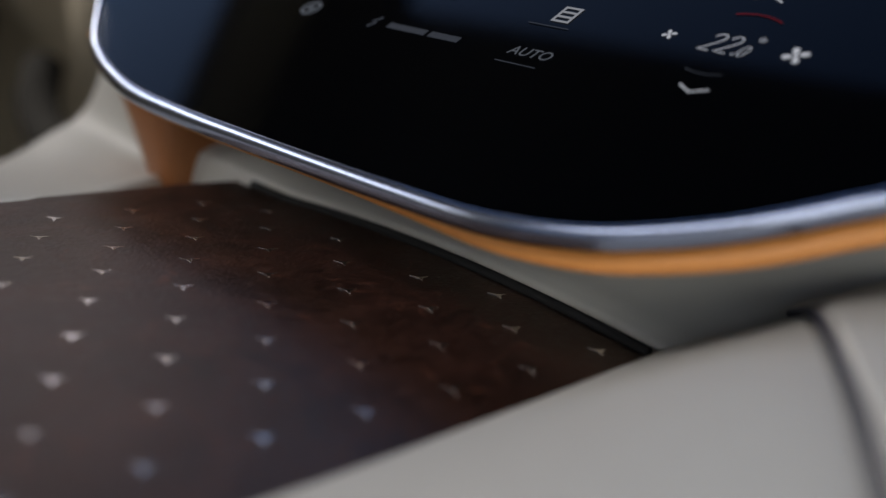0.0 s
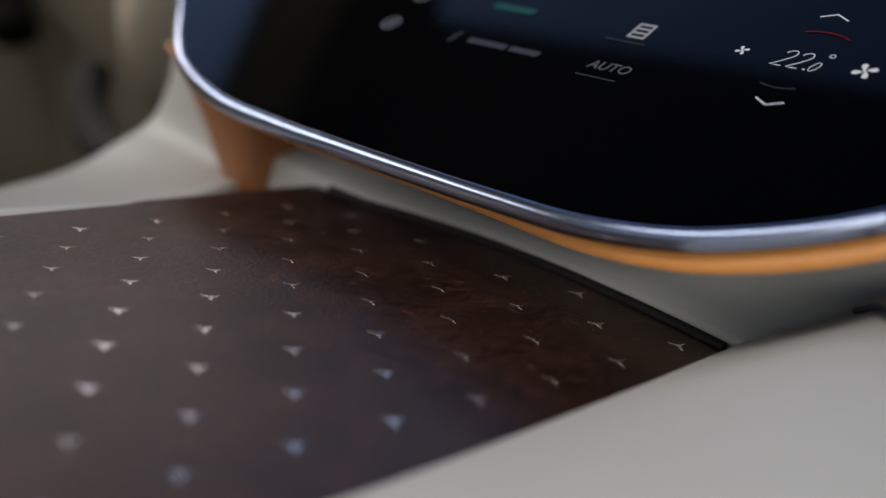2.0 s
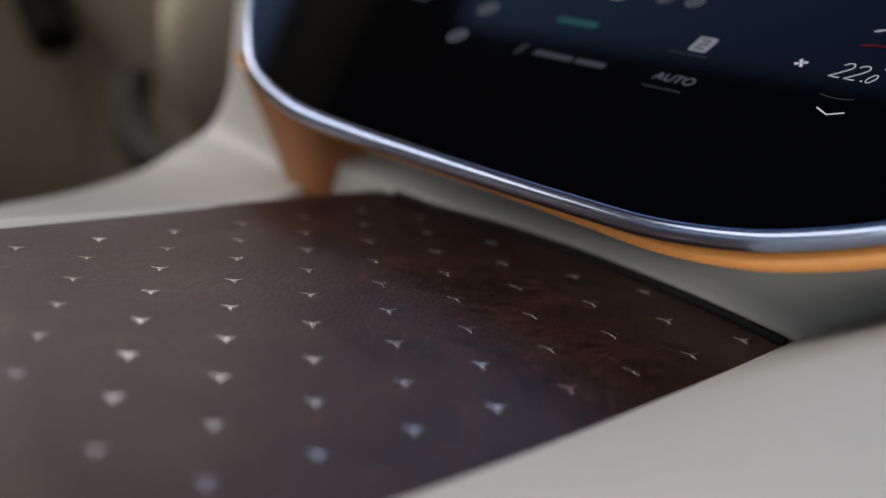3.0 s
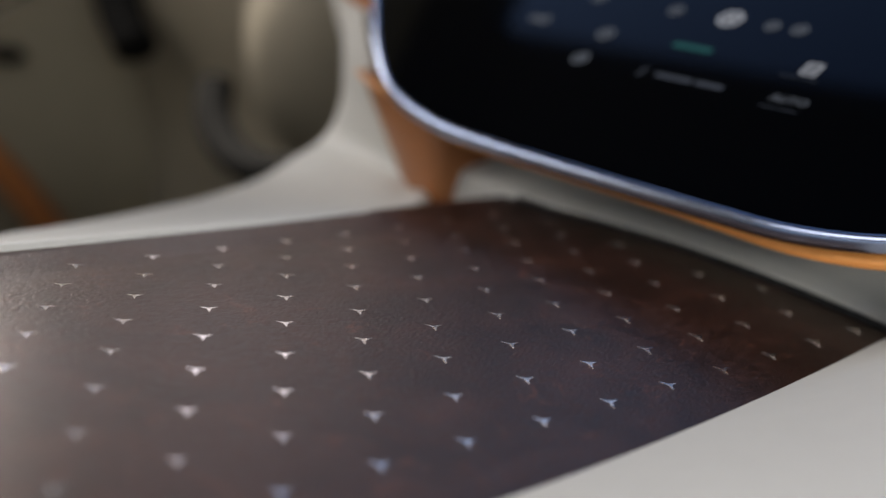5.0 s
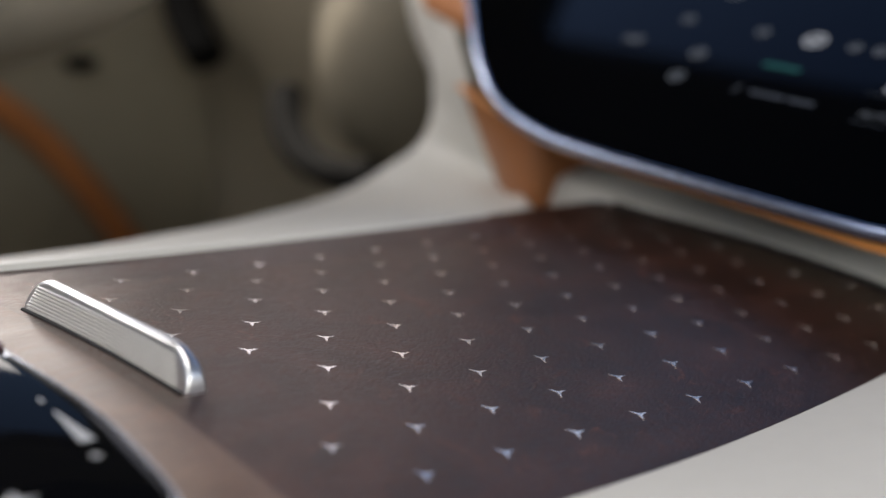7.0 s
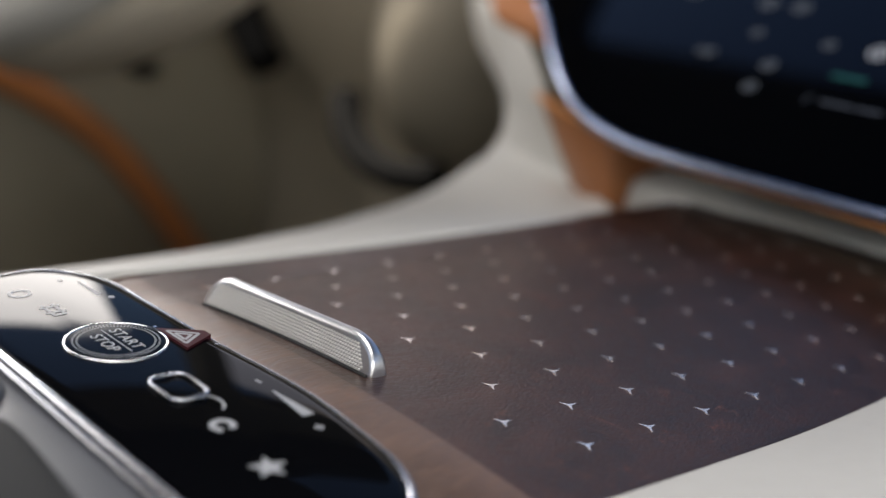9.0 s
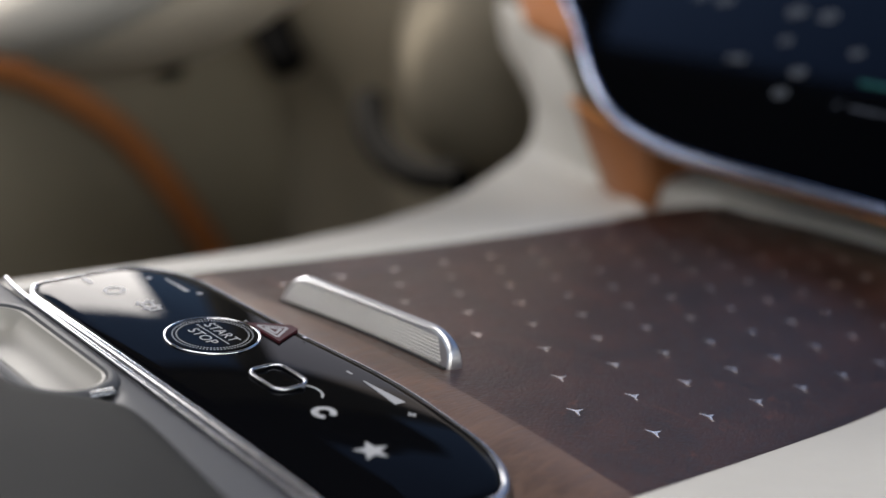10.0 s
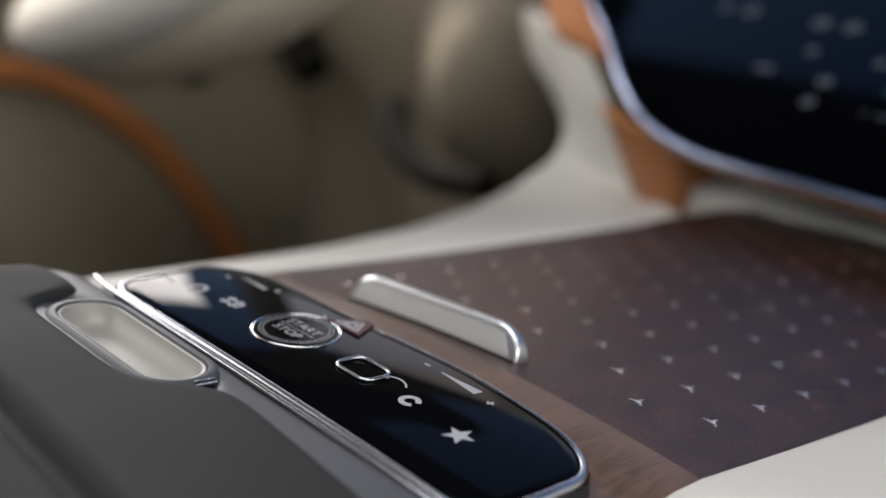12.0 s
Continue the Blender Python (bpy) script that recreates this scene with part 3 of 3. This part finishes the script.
    for u, v, r, mat in ((-0.1783, 0.0084, 0.0028, DIM), (-0.1397, 0.0067, 0.0036, DIM), (-0.1198, 0.0318, 0.0030, DIM), (-0.0917, 0.0322, 0.0048, MID), (-0.0709, 0.0319, 0.0028, DIM), (-0.0583, 0.0323, 0.0030, DIM),
                         (-0.1840, 0.0082, 0.0024, DIM), (-0.2266, 0.0615, 0.0046, DIM), (-0.1755, 0.0603, 0.0046, DIM), (-0.1550, 0.0607, 0.0044, DIM), (-0.1380, -0.0130, 0.0034, DIM), (-0.2450, 0.0615, 0.0034, DIM), (-0.1640, 0.0320, 0.0030, DIM)):
        part("round_symbol", merge(stroke(arc(r, 0, 360, 24), r * 0.4, lay(u, v)), disc(r * 0.45, lay(u, v))), mat, display, smooth=False)


display_symbols()


# ---- bracket under the display ----
def bracket():
    b = thing("display_bracket", "cognac leather bracket under the display's corner", "bracket", (-0.16, 0.26, -0.03))

    bl, br, tl, tr = Vector((-0.186, 0.252, -0.036)), Vector((-0.147, 0.228, -0.026)), Vector((-0.218, 0.230, 0.034)), Vector((-0.148, 0.219, 0.026))

    def fn(u, v):
        """Rear face, then round the corner to the side that faces the passenger."""
        k = min(1.0, u / 0.7)
        p = bl.lerp(br, k).lerp(tl.lerp(tr, k), v)
        p += Vector((0.1, -0.5, 0.0)) * (0.010 * math.sin(math.pi * k))
        turn = max(0.0, (u - 0.62) / 0.38)
        return p + Vector((0.010 * turn, 0.045 * turn ** 1.6, 0))
    part("edge_piping", tube([Vector(fn(u, 0.985)) + Vector((0, -0.002, 0)) for u in span(0, 0.66, 16)], 0.0012, 0.0012), COPPER, b, "tan piping")
    part("leather_face", sheet(fn, span(0, 1, 28), span(0, 1, 12), 0.012, (-0.4, 1, 0)), BROWN, b)


bracket()


# ---- control panel ----
PZ = 0.0038


def crown(x, y):
    """Height of the slightly domed glass."""
    return PZ + 0.0011 * (1 - ((y + 0.148) / 0.027) ** 2) + 0.05 * (y + 0.148) - 0.0015 * (x / 0.09) ** 2


def panel_outline(d=0.0):
    x0, x1, y0, y1 = -0.092 + d, 0.092 - d, -0.1745 + d, -0.1215 - d
    pts = []
    for cx, cy, rx, ry, a in ((x1 - 0.030, y1 - 0.020, 0.030, 0.020, 0), (x0 + 0.030, y1 - 0.020, 0.030, 0.020, 90), (x0 + 0.012, y0 + 0.007, 0.012, 0.007, 180), (x1 - 0.012, y0 + 0.007, 0.012, 0.007, 270)):
        pts += [(cx + rx * math.cos(radians(a + 9 * k)), cy + ry * math.sin(radians(a + 9 * k))) for k in range(11)]
    long = []
    for i, (x, y) in enumerate(pts):
        q = pts[(i + 1) % len(pts)]
        n = 12 if abs(q[0] - x) > 0.05 else 1
        long += [(x + (q[0] - x) * k / n, y + (q[1] - y) * k / n) for k in range(n)]
    return [(x, y + (0.0045 * math.exp(-((x - 0.030) / 0.034) ** 2) if y > -0.145 else 0.0)) for x, y in long]


panel = thing("control_panel", "gloss black control panel with chrome frame and start button", "control panel", (0, -0.151, -0.006))


def panel_glass():
    bm = bmesh.new()
    rings = []
    n = len(panel_outline())
    steps = [0.0, 0.0006, 0.0016, 0.004, 0.008, 0.013, 0.018, 0.023]
    for s in steps:
        ring = []
        for x, y in panel_outline(s if s < 0.006 else 0.006):
            if s >= 0.006:
                k = (s - 0.006) / 0.0195
                x, y = x * (1 - 0.30 * k), -0.148 + (y + 0.148) * (1 - k)
            z = crown(x, y) - (0.0016 if s == 0 else 0.0004 if s < 0.001 else 0)
            ring.append(bm.verts.new((x, y, z)))
        rings.append(ring)
    for a, b in zip(rings, rings[1:]):
        for i in range(n):
            bm.faces.new((a[i], a[(i + 1) % n], b[(i + 1) % n], b[i]))
    bm.faces.new(rings[-1])
    bm.faces.new([bm.verts.new((v.co.x, v.co.y, -0.008)) for v in rings[0]][::-1])
    bmesh.ops.recalc_face_normals(bm, faces=bm.faces)
    return bm


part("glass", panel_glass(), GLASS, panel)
ring = panel_outline(-0.0002)
part("frame", tube([(x, y, crown(x, y) - 0.0022) for x, y in ring], 0.0015, 0.0020, closed=True), STEEL, panel, "polished steel frame")
part("frame_base", skirt([[(x, y, crown(x, y) - 0.0030) for x, y in panel_outline(-0.0016)], [(x, y, -0.009) for x, y in panel_outline(-0.0026)]]), BLACK, panel)


part("rear_bead", tube(spline([(-0.100, -0.1765, 0.0012), (-0.08, -0.1785, 0.0016), (0.0, -0.1790, 0.0018), (0.06, -0.1790, 0.0012), (0.088, -0.1780, 0.0002)], 10), 0.0009, 0.0008), STEEL, panel, "steel bead")


def on_panel(x, y, turn=0.0, lift=0.00012):
    ny = 2 * 0.0011 * (y + 0.148) / 0.027 ** 2 - 0.05
    nx = 2 * 0.0015 * x / 0.09 ** 2
    q = Vector((0, 0, 1)).rotation_difference(Vector((nx, ny, 1))).to_matrix().to_4x4()
    return Matrix.Translation((x, y, crown(x, y) + lift)) @ q @ pose(0, 0, 0, 0, 0, turn)


def start_button():
    m = on_panel(-0.0225, -0.1465)
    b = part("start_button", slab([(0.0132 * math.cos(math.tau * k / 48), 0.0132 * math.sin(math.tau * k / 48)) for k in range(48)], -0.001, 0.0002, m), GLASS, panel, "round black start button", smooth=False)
    part("bezel", tube([m @ Vector((*p, -0.0002)) for p in arc(0.0142, 0, 360 * 63 / 64, 64)], 0.00045, 0.0004, closed=True), CHROME, b, "chrome ring")
    dots = []
    for r, n in ((0.0120, 72), (0.0108, 72)):
        for k in range(n):
            a = math.tau * k / n
            dots.append(slab([(r * math.cos(a) + 0.00028 * math.cos(q), r * math.sin(a) + 0.00028 * math.sin(q)) for q in (0, 1.26, 2.51, 3.77, 5.03)], 0.0002, 0.0003, m))
    part("dotted_ring", merge(*dots), PRINT, b, smooth=False)
    lift = Matrix.Translation((0, 0, 0.0003))
    part("start_lettering", lettering("START", 0.0052, m @ lift @ pose(0, 0.0030, 0), 0, 0.00003, 1.05), PRINT, b, smooth=False)
    part("stop_lettering", lettering("STOP", 0.0052, m @ lift @ pose(0, -0.0036, 0), 0, 0.00003, 1.05), PRINT, b, smooth=False)
    part("divider", stroke([(-0.009, 0), (0.009, 0)], 0.0003, m @ lift), PRINT, b, smooth=False)


start_button()


def warning_button():
    m = on_panel(-0.0168, -0.1280, 0)
    tri = [(-0.0086, -0.0042), (0.0086, -0.0042), (0.0018, 0.0078), (-0.0018, 0.0078)]
    b = part("warning_button", slab(tri, -0.0012, 0.0006, m), RED_PRINT, panel, "dark red triangular warning button", smooth=False)
    for k in (0.82, 0.42):
        t = [(-0.0066 * k, -0.0030 * k - 0.0002), (0.0066 * k, -0.0030 * k - 0.0002), (0.0, 0.0062 * k - 0.0002)]
        part("triangle", merge(*[stroke([t[i], t[(i + 1) % 3]], 0.0009, m @ Matrix.Translation((0, 0, 0.0007))) for i in range(3)]), PRINT, b, smooth=False)
    for x, y in ((-0.0098, -0.0040), (0.0088, 0.0052)):
        part("stud", disc(0.0006, m @ Matrix.Translation((x, y, 0.0006)), 12), STEEL, b, smooth=False)


warning_button()


def panel_symbols():
    part("camera_key", merge(tube([on_panel(0.013, -0.1475) @ Vector((*p, 0.0004)) for p in rounded(-0.0078, 0.0078, -0.0055, 0.0055, 0.0035, 6)], 0.0006, 0.0006, closed=True), disc(0.0009, on_panel(0.0215, -0.1455, 0, 0.0006))), STEEL, panel, "steel framed key", smooth=True)
    part("curved_mark", stroke(arc(0.006, 40, 130), 0.0007, on_panel(0.0245, -0.1480)), PRINT, panel, smooth=False)
    part("round_mark", stroke(arc(0.0026, 20, 330), 0.0018, on_panel(0.0365, -0.149)), PRINT, panel, smooth=False)
    star = []
    for k in range(10):
        r = 0.0050 if k % 2 == 0 else 0.0021
        star.append((r * math.sin(math.tau * k / 10), r * math.cos(math.tau * k / 10)))
    part("favourite_star", slab(star, -0.0001, 0.0, on_panel(0.0595, -0.151)), PRINT, panel, smooth=False)
    part("minus_mark", stroke([(-0.0012, 0), (0.0012, 0)], 0.0009, on_panel(0.0185, -0.1262)), PRINT, panel, smooth=False)
    part("volume_wedge", slab([(-0.0085, -0.0002), (0.0080, -0.0019), (0.0080, 0.0019), (-0.0085, 0.0003)], -0.0001, 0, on_panel(0.0335, -0.1262)), PRINT, panel, smooth=False)
    part("plus_mark", merge(stroke([(-0.0014, 0), (0.0014, 0)], 0.0008, on_panel(0.0485, -0.1280)), stroke([(0, -0.0014), (0, 0.0014)], 0.0008, on_panel(0.0485, -0.1280))), PRINT, panel, smooth=False)
    part("key_mark", merge(*[stroke(p, 0.0011, on_panel(-0.0535, -0.1505)) for p in ([(-0.0045, 0.0016), (0.0045, 0.0016)], [(-0.0045, -0.0016), (0.0045, -0.0016)], [(-0.0025, -0.0032), (-0.0025, 0.0032)], [(0.002, -0.0032), (0.002, 0.0032)], [(0.0045, -0.002), (0.0045, 0.002)])]), PRINT, panel, smooth=False)
    part("key_mark", stroke(arc(0.003, 0, 360), 0.0012, on_panel(-0.0710, -0.1530)), PRINT, panel, smooth=False)
    part("key_mark", stroke([(-0.003, 0), (0.003, 0)], 0.0016, on_panel(-0.0840, -0.1560)), PRINT, panel, smooth=False)
    part("level_wedge", slab([(-0.0075, -0.0002), (0.0065, -0.0009), (0.0065, 0.0009), (-0.0075, 0.0003)], -0.0001, 0, on_panel(-0.0665, -0.1325)), PRINT, panel, smooth=False)
    part("level_dot", disc(0.0010, on_panel(-0.0565, -0.1300)), PRINT, panel, smooth=False)
    part("level_dot", disc(0.0009, on_panel(-0.0770, -0.1370)), PRINT, panel, smooth=False)


panel_symbols()


# ---- lid handle ----
def lid_handle():
    h = thing("lid_handle", "satin steel lid handle with knurled face on the veneer", "handle", (-0.02, -0.088, 0))
    L, R, H = -0.0605, 0.0225, 0.0122
    pts = []
    for k in range(17):
        a = radians(180 - 90 * k / 16)
        pts.append((L + 0.012 + 0.012 * math.cos(a), H * max(0, math.sin(a)) ** 0.8))
    for k in range(17):
        a = radians(90 - 90 * k / 16)
        pts.append((R - 0.012 + 0.012 * math.cos(a), H * max(0, math.sin(a)) ** 0.75))
    base = lambda x: surf(x, -0.088) - 0.0012
    rear = lambda x: -0.0942 + 0.05 * (x - L)
    bm = bmesh.new()
    cols = []
    for x, z in pts:
        cols.append([bm.verts.new((x, rear(x) + y + lean * z, base(x) + z * s)) for y, lean, s in ((0.0, 0.16, 0.96), (0.0013, 0.14, 1.0), (0.0036, 0.05, 1.0), (0.0072, -0.14, 0.93))])
    n = len(cols)
    for a, b in zip(cols, cols[1:]):
        for i in range(3):
            bm.faces.new((a[i], a[i + 1], b[i + 1], b[i]))
    bm.faces.new([c[0] for c in cols])
    bm.faces.new([c[3] for c in cols][::-1])
    bm.faces.new((cols[0][0], cols[-1][0], cols[-1][3], cols[0][3]))
    bmesh.ops.recalc_face_normals(bm, faces=bm.faces)
    body = part("grip", bm, SATIN, h)
    # Thin black rod stands in for the shadow line under the grip.
    foot = [(x, rear(x) - 0.0002, base(x) + 0.0014) for x in span(L + 0.001, R - 0.001, 30)]
    part("foot_shadow", tube(foot, 0.0007, 0.0006), BLACK, h, "black line for the shadow under the grip")
    soften(body, 0.0010, 4, 40)
    bumps = []
    rows = 9
    for r in range(rows):
        z = 0.0012 + r * 0.00102
        for k in range(70):
            x = L + 0.002 + k * 0.00118 + (0.0006 if r % 2 else 0)
            top = H - 0.0020
            xl = L + 0.012 - 0.0105 * math.sqrt(max(0, 1 - (z / H) ** 2))
            xr = R - 0.012 + 0.0095 * math.sqrt(max(0, 1 - (z / H) ** 2))
            if not xl + 0.001 < x < xr - 0.0012 or z > top:
                continue
            c = bmesh.new()
            q = 0.00042
            f = rear(x) + 0.167 * z
            vs = [c.verts.new(v) for v in ((x - q, f, base(x) + z - q), (x + q, f, base(x) + z - q), (x + q, f, base(x) + z + q), (x - q, f, base(x) + z + q), (x, f - 0.0009, base(x) + z + 0.0001))]
            for a, b in ((0, 1), (1, 2), (2, 3), (3, 0)):
                c.faces.new((vs[a], vs[b], vs[4]))
            bumps.append(c)
    tagged(part("knurling", merge(*bumps), KNURL, h, smooth=False), kind="stuff")


lid_handle()


# ---- armrest ----
def armrest():
    a = thing("armrest", "charcoal leather armrest with a recessed pale alloy catch", "armrest", (-0.01, -0.40, -0.40))

    step = lambda q: 1 / (1 + math.exp(-max(-40, min(40, q))))

    def hollow(x, y):
        u, v = (x + 0.036) / 0.037, (y + 0.1985) / 0.0108
        return 0.0075 / (1 + math.exp(((abs(u) ** 3 + abs(v) ** 3) ** (1 / 3) - 0.97) * 18))

    def strip(x, y):
        """Lacquered strip between the panel and the cushion, hollowed for the catch."""
        d = -0.1766 - y
        side = min(x + 0.124, 0.110 - x)
        return (x, y, 0.0050 * (1 - math.exp(-max(0, d) / 0.006)) - 0.0016 + 0.02 * d - 0.008 * math.exp(-max(0, side) / 0.008) - hollow(x, y))
    part("front_strip", sheet(strip, span(-0.124, 0.110, 120), span(-0.2260, -0.1766, 66), 0.03), SOFT_GREY, a, "smooth grey lacquered strip")

    def brow(x):
        """Front edge of the cushion, cut back round the catch."""
        return -0.1895 - 0.0225 * step((x + 0.0765) / 0.0024) + 0.0220 * step((x - 0.001) / 0.0045) - 0.10 * max(0.0, x - 0.013)

    def cushion(x, s):
        y = brow(x) - s
        z = 0.0012 + 0.0056 * (1 - math.exp(-s / 0.0024)) + 0.010 * s
        side = min(x + 0.124, 0.110 - x)
        z -= 0.012 * math.exp(-max(0, side) / 0.008)
        g = y + 0.2535 + 0.05 * (x - 0.02)
        z -= 0.007 * math.exp(-(g / 0.0042) ** 2)
        return (x, y, z)
    part("cushion", sheet(cushion, span(-0.124, 0.110, 150), [0, 0.0003, 0.0007, 0.0012, 0.0018, 0.0026, 0.0036, 0.005] + span(0.007, 0.09, 84) + span(0.10, 0.40, 12), 0.03), GREY_LEATHER, a)

    def ring(d, z, slide=0.0):
        return [(x, y + slide, z) for x, y in rounded(-0.0690 + d, -0.0035 - d, -0.2085 + d, -0.1885 - d, 0.0094 - d)]
    cup = skirt([ring(-0.0012, 0.0030), ring(-0.0004, 0.0044), ring(0.0004, 0.0042), ring(0.0016, 0.0016), ring(0.0032, -0.0006, -0.0006), ring(0.0052, -0.0016, -0.0010), ring(0.0090, -0.0018, -0.0010)])
    bmesh.ops.holes_fill(cup, edges=[e for e in cup.edges if e.is_boundary and all(v.co.z < 0 for v in e.verts)], sides=0)
    bmesh.ops.recalc_face_normals(cup, faces=cup.faces)
    part("catch_recess", cup, CATCH, a, "pale brushed alloy recess")
    clip = tube([(0.0004, y, 0.0040) for y in span(-0.1985, -0.1915, 6)], 0.0012, 0.0010)
    part("catch_step", clip, STEEL, a)
    part("catch_rim", skirt([ring(-0.0046, 0.0030), ring(-0.0040, 0.0044), ring(-0.0026, 0.0051), ring(-0.0013, 0.0049), ring(-0.0006, 0.0036)]), SOFT_GREY, a, "soft grey raised rim")
    # Black rod laid in the cushion's groove stands in for its shade.
    part("seam", tube([(x, -0.2535 - 0.05 * (x - 0.02), 0.0010) for x in span(-0.10, 0.09, 12)], 0.0034, 0.0018), BLACK, a)
    part("stowage_base", box(-0.10, 0.09, -0.58, -0.20, -0.40, -0.052), BLACK, a)


armrest()


# ---- driver's side, seen past the console ----
STRAP_LINE = [(-0.42, -0.060), (-0.10, -0.060), (0.0, -0.060), (0.07, -0.063), (0.134, -0.074), (0.190, -0.084), (0.247, -0.111), (0.305, -0.150), (0.360, -0.204), (0.402, -0.254), (0.44, -0.305), (0.48, -0.365), (0.58, -0.44)]


def strap_height(y):
    """Height of the strap's middle line on the door."""
    for (a, za), (b, zb) in zip(STRAP_LINE, STRAP_LINE[1:]):
        if y <= b:
            return za + (zb - za) * (y - a) / (b - a)
    return STRAP_LINE[-1][1]


def driver_side():
    d = thing("dashboard", "taupe lower dashboard with rounded pod over a dark gap", "dashboard", (-0.50, 0.45, -0.2))

    def face(x, u):
        z = -0.42 + 0.62 * u
        return (x, 0.47 + 0.05 * math.sin(u * 5) - 0.10 * max(0, u - 0.55), z)
    part("knee_panel", sheet(face, span(-0.91, -0.20, 24), span(0, 1, 24), 0.03, (0, 1, 0)), SHADED_TAUPE, d)
    bm = bmesh.new()
    bmesh.ops.create_uvsphere(bm, u_segments=40, v_segments=24, radius=1)
    bm.transform(Matrix.Translation((-0.525, 0.505, 0.030)) @ pose(0, 0, 0, 0, 22, 0) @ Matrix.Diagonal((0.108, 0.11, 0.150, 1)))
    part("pod", bm, SHADED_TAUPE, d)
    # Black rod in place of the shade between pod and lower panel.
    part("pod_gap_shade", tube(spline([(-0.622, 0.415, -0.055), (-0.592, 0.396, -0.076), (-0.550, 0.384, -0.092), (-0.505, 0.380, -0.097), (-0.455, 0.386, -0.089)], 8), 0.016, 0.014), DARK, d, "gap under the pod filled black for its shade")
    part("vent", tube(spline([(-0.828, 0.425, 0.004), (-0.797, 0.420, -0.024), (-0.762, 0.418, -0.048)], 6), 0.022, 0.019), DARK, d, "dark round vent")

    w = thing("steering_wheel_hub", "white padded steering wheel hub in sunlight with its shaded underside coloured beige", "steering wheel", (-0.5, 0.12, 0.05))

    def pad(at, size):
        bm = bmesh.new()
        bmesh.ops.create_uvsphere(bm, u_segments=48, v_segments=28, radius=1)
        bm.transform(Matrix.Translation(at) @ pose(0, 0, 0, 0, -19, 0) @ pose(0, 0, 0, 36, 0, 0) @ Matrix.Diagonal((*size, 1)))
        return bm
    part("pad", pad((-0.595, 0.118, 0.050), (0.205, 0.075, 0.048)), CREAM, w, "white leather pad")
    # Second shape added below the pad, coloured as its shaded underside.
    part("shaded_underside", pad((-0.570, 0.150, 0.046), (0.215, 0.080, 0.056)), SHADED_CREAM, w, "underside of the pad with its shade put into beige")

    door = thing("door_panel", "taupe driver's door panel with curved tan leather strip over pocket", "car door", (-0.90, 0.1, -0.3))

    def upper(u, v):
        y = -0.40 + 0.96 * u
        low = strap_height(y)
        z = low + (0.19 - low) * v
        return (-0.893 + 0.016 * math.sin(math.pi * min(1.0, v * 1.1)) * (1 - 0.4 * u), y, z)

    def pocket(u, v):
        y = -0.40 + 0.96 * u
        z = strap_height(y) - 0.42 * v
        return (-0.914 + 0.020 * v * v, y, max(-0.455, z))
    part("upper_panel", sheet(upper, span(0, 1, 50), span(0, 1, 16), 0.004, (-1, 0, 0)), OLIVE, door)
    part("pocket", sheet(pocket, span(0, 1, 50), span(0, 1, 16), 0.003, (-1, 0, 0)), OLIVE, door, "dark hollow of the door pocket")
    # Flattened black oval, a small dark spot on the upper door panel.
    bm = bmesh.new()
    bmesh.ops.create_uvsphere(bm, u_segments=20, v_segments=12, radius=1)
    bm.transform(Matrix.Translation((-0.876, 0.345, -0.076)) @ Matrix.Diagonal((0.008, 0.020, 0.009, 1)))
    part("dark_oval", bm, DARK, door, "small dark oval on the door")

    strap = spline([(-0.888, y, z) for y, z in STRAP_LINE[1:-1]], 6)
    part("strip", tube(strap, 0.016, 0.018, up=(1, 0, 0)), STRAP, door, "curved tan leather strip")
    part("strip_backing", tube([p + Vector((-0.012, 0, 0)) for p in strap], 0.006, 0.019, up=(1, 0, 0)), BROWN, door)


driver_side()

# the inlaid stars of the veneer
stars()
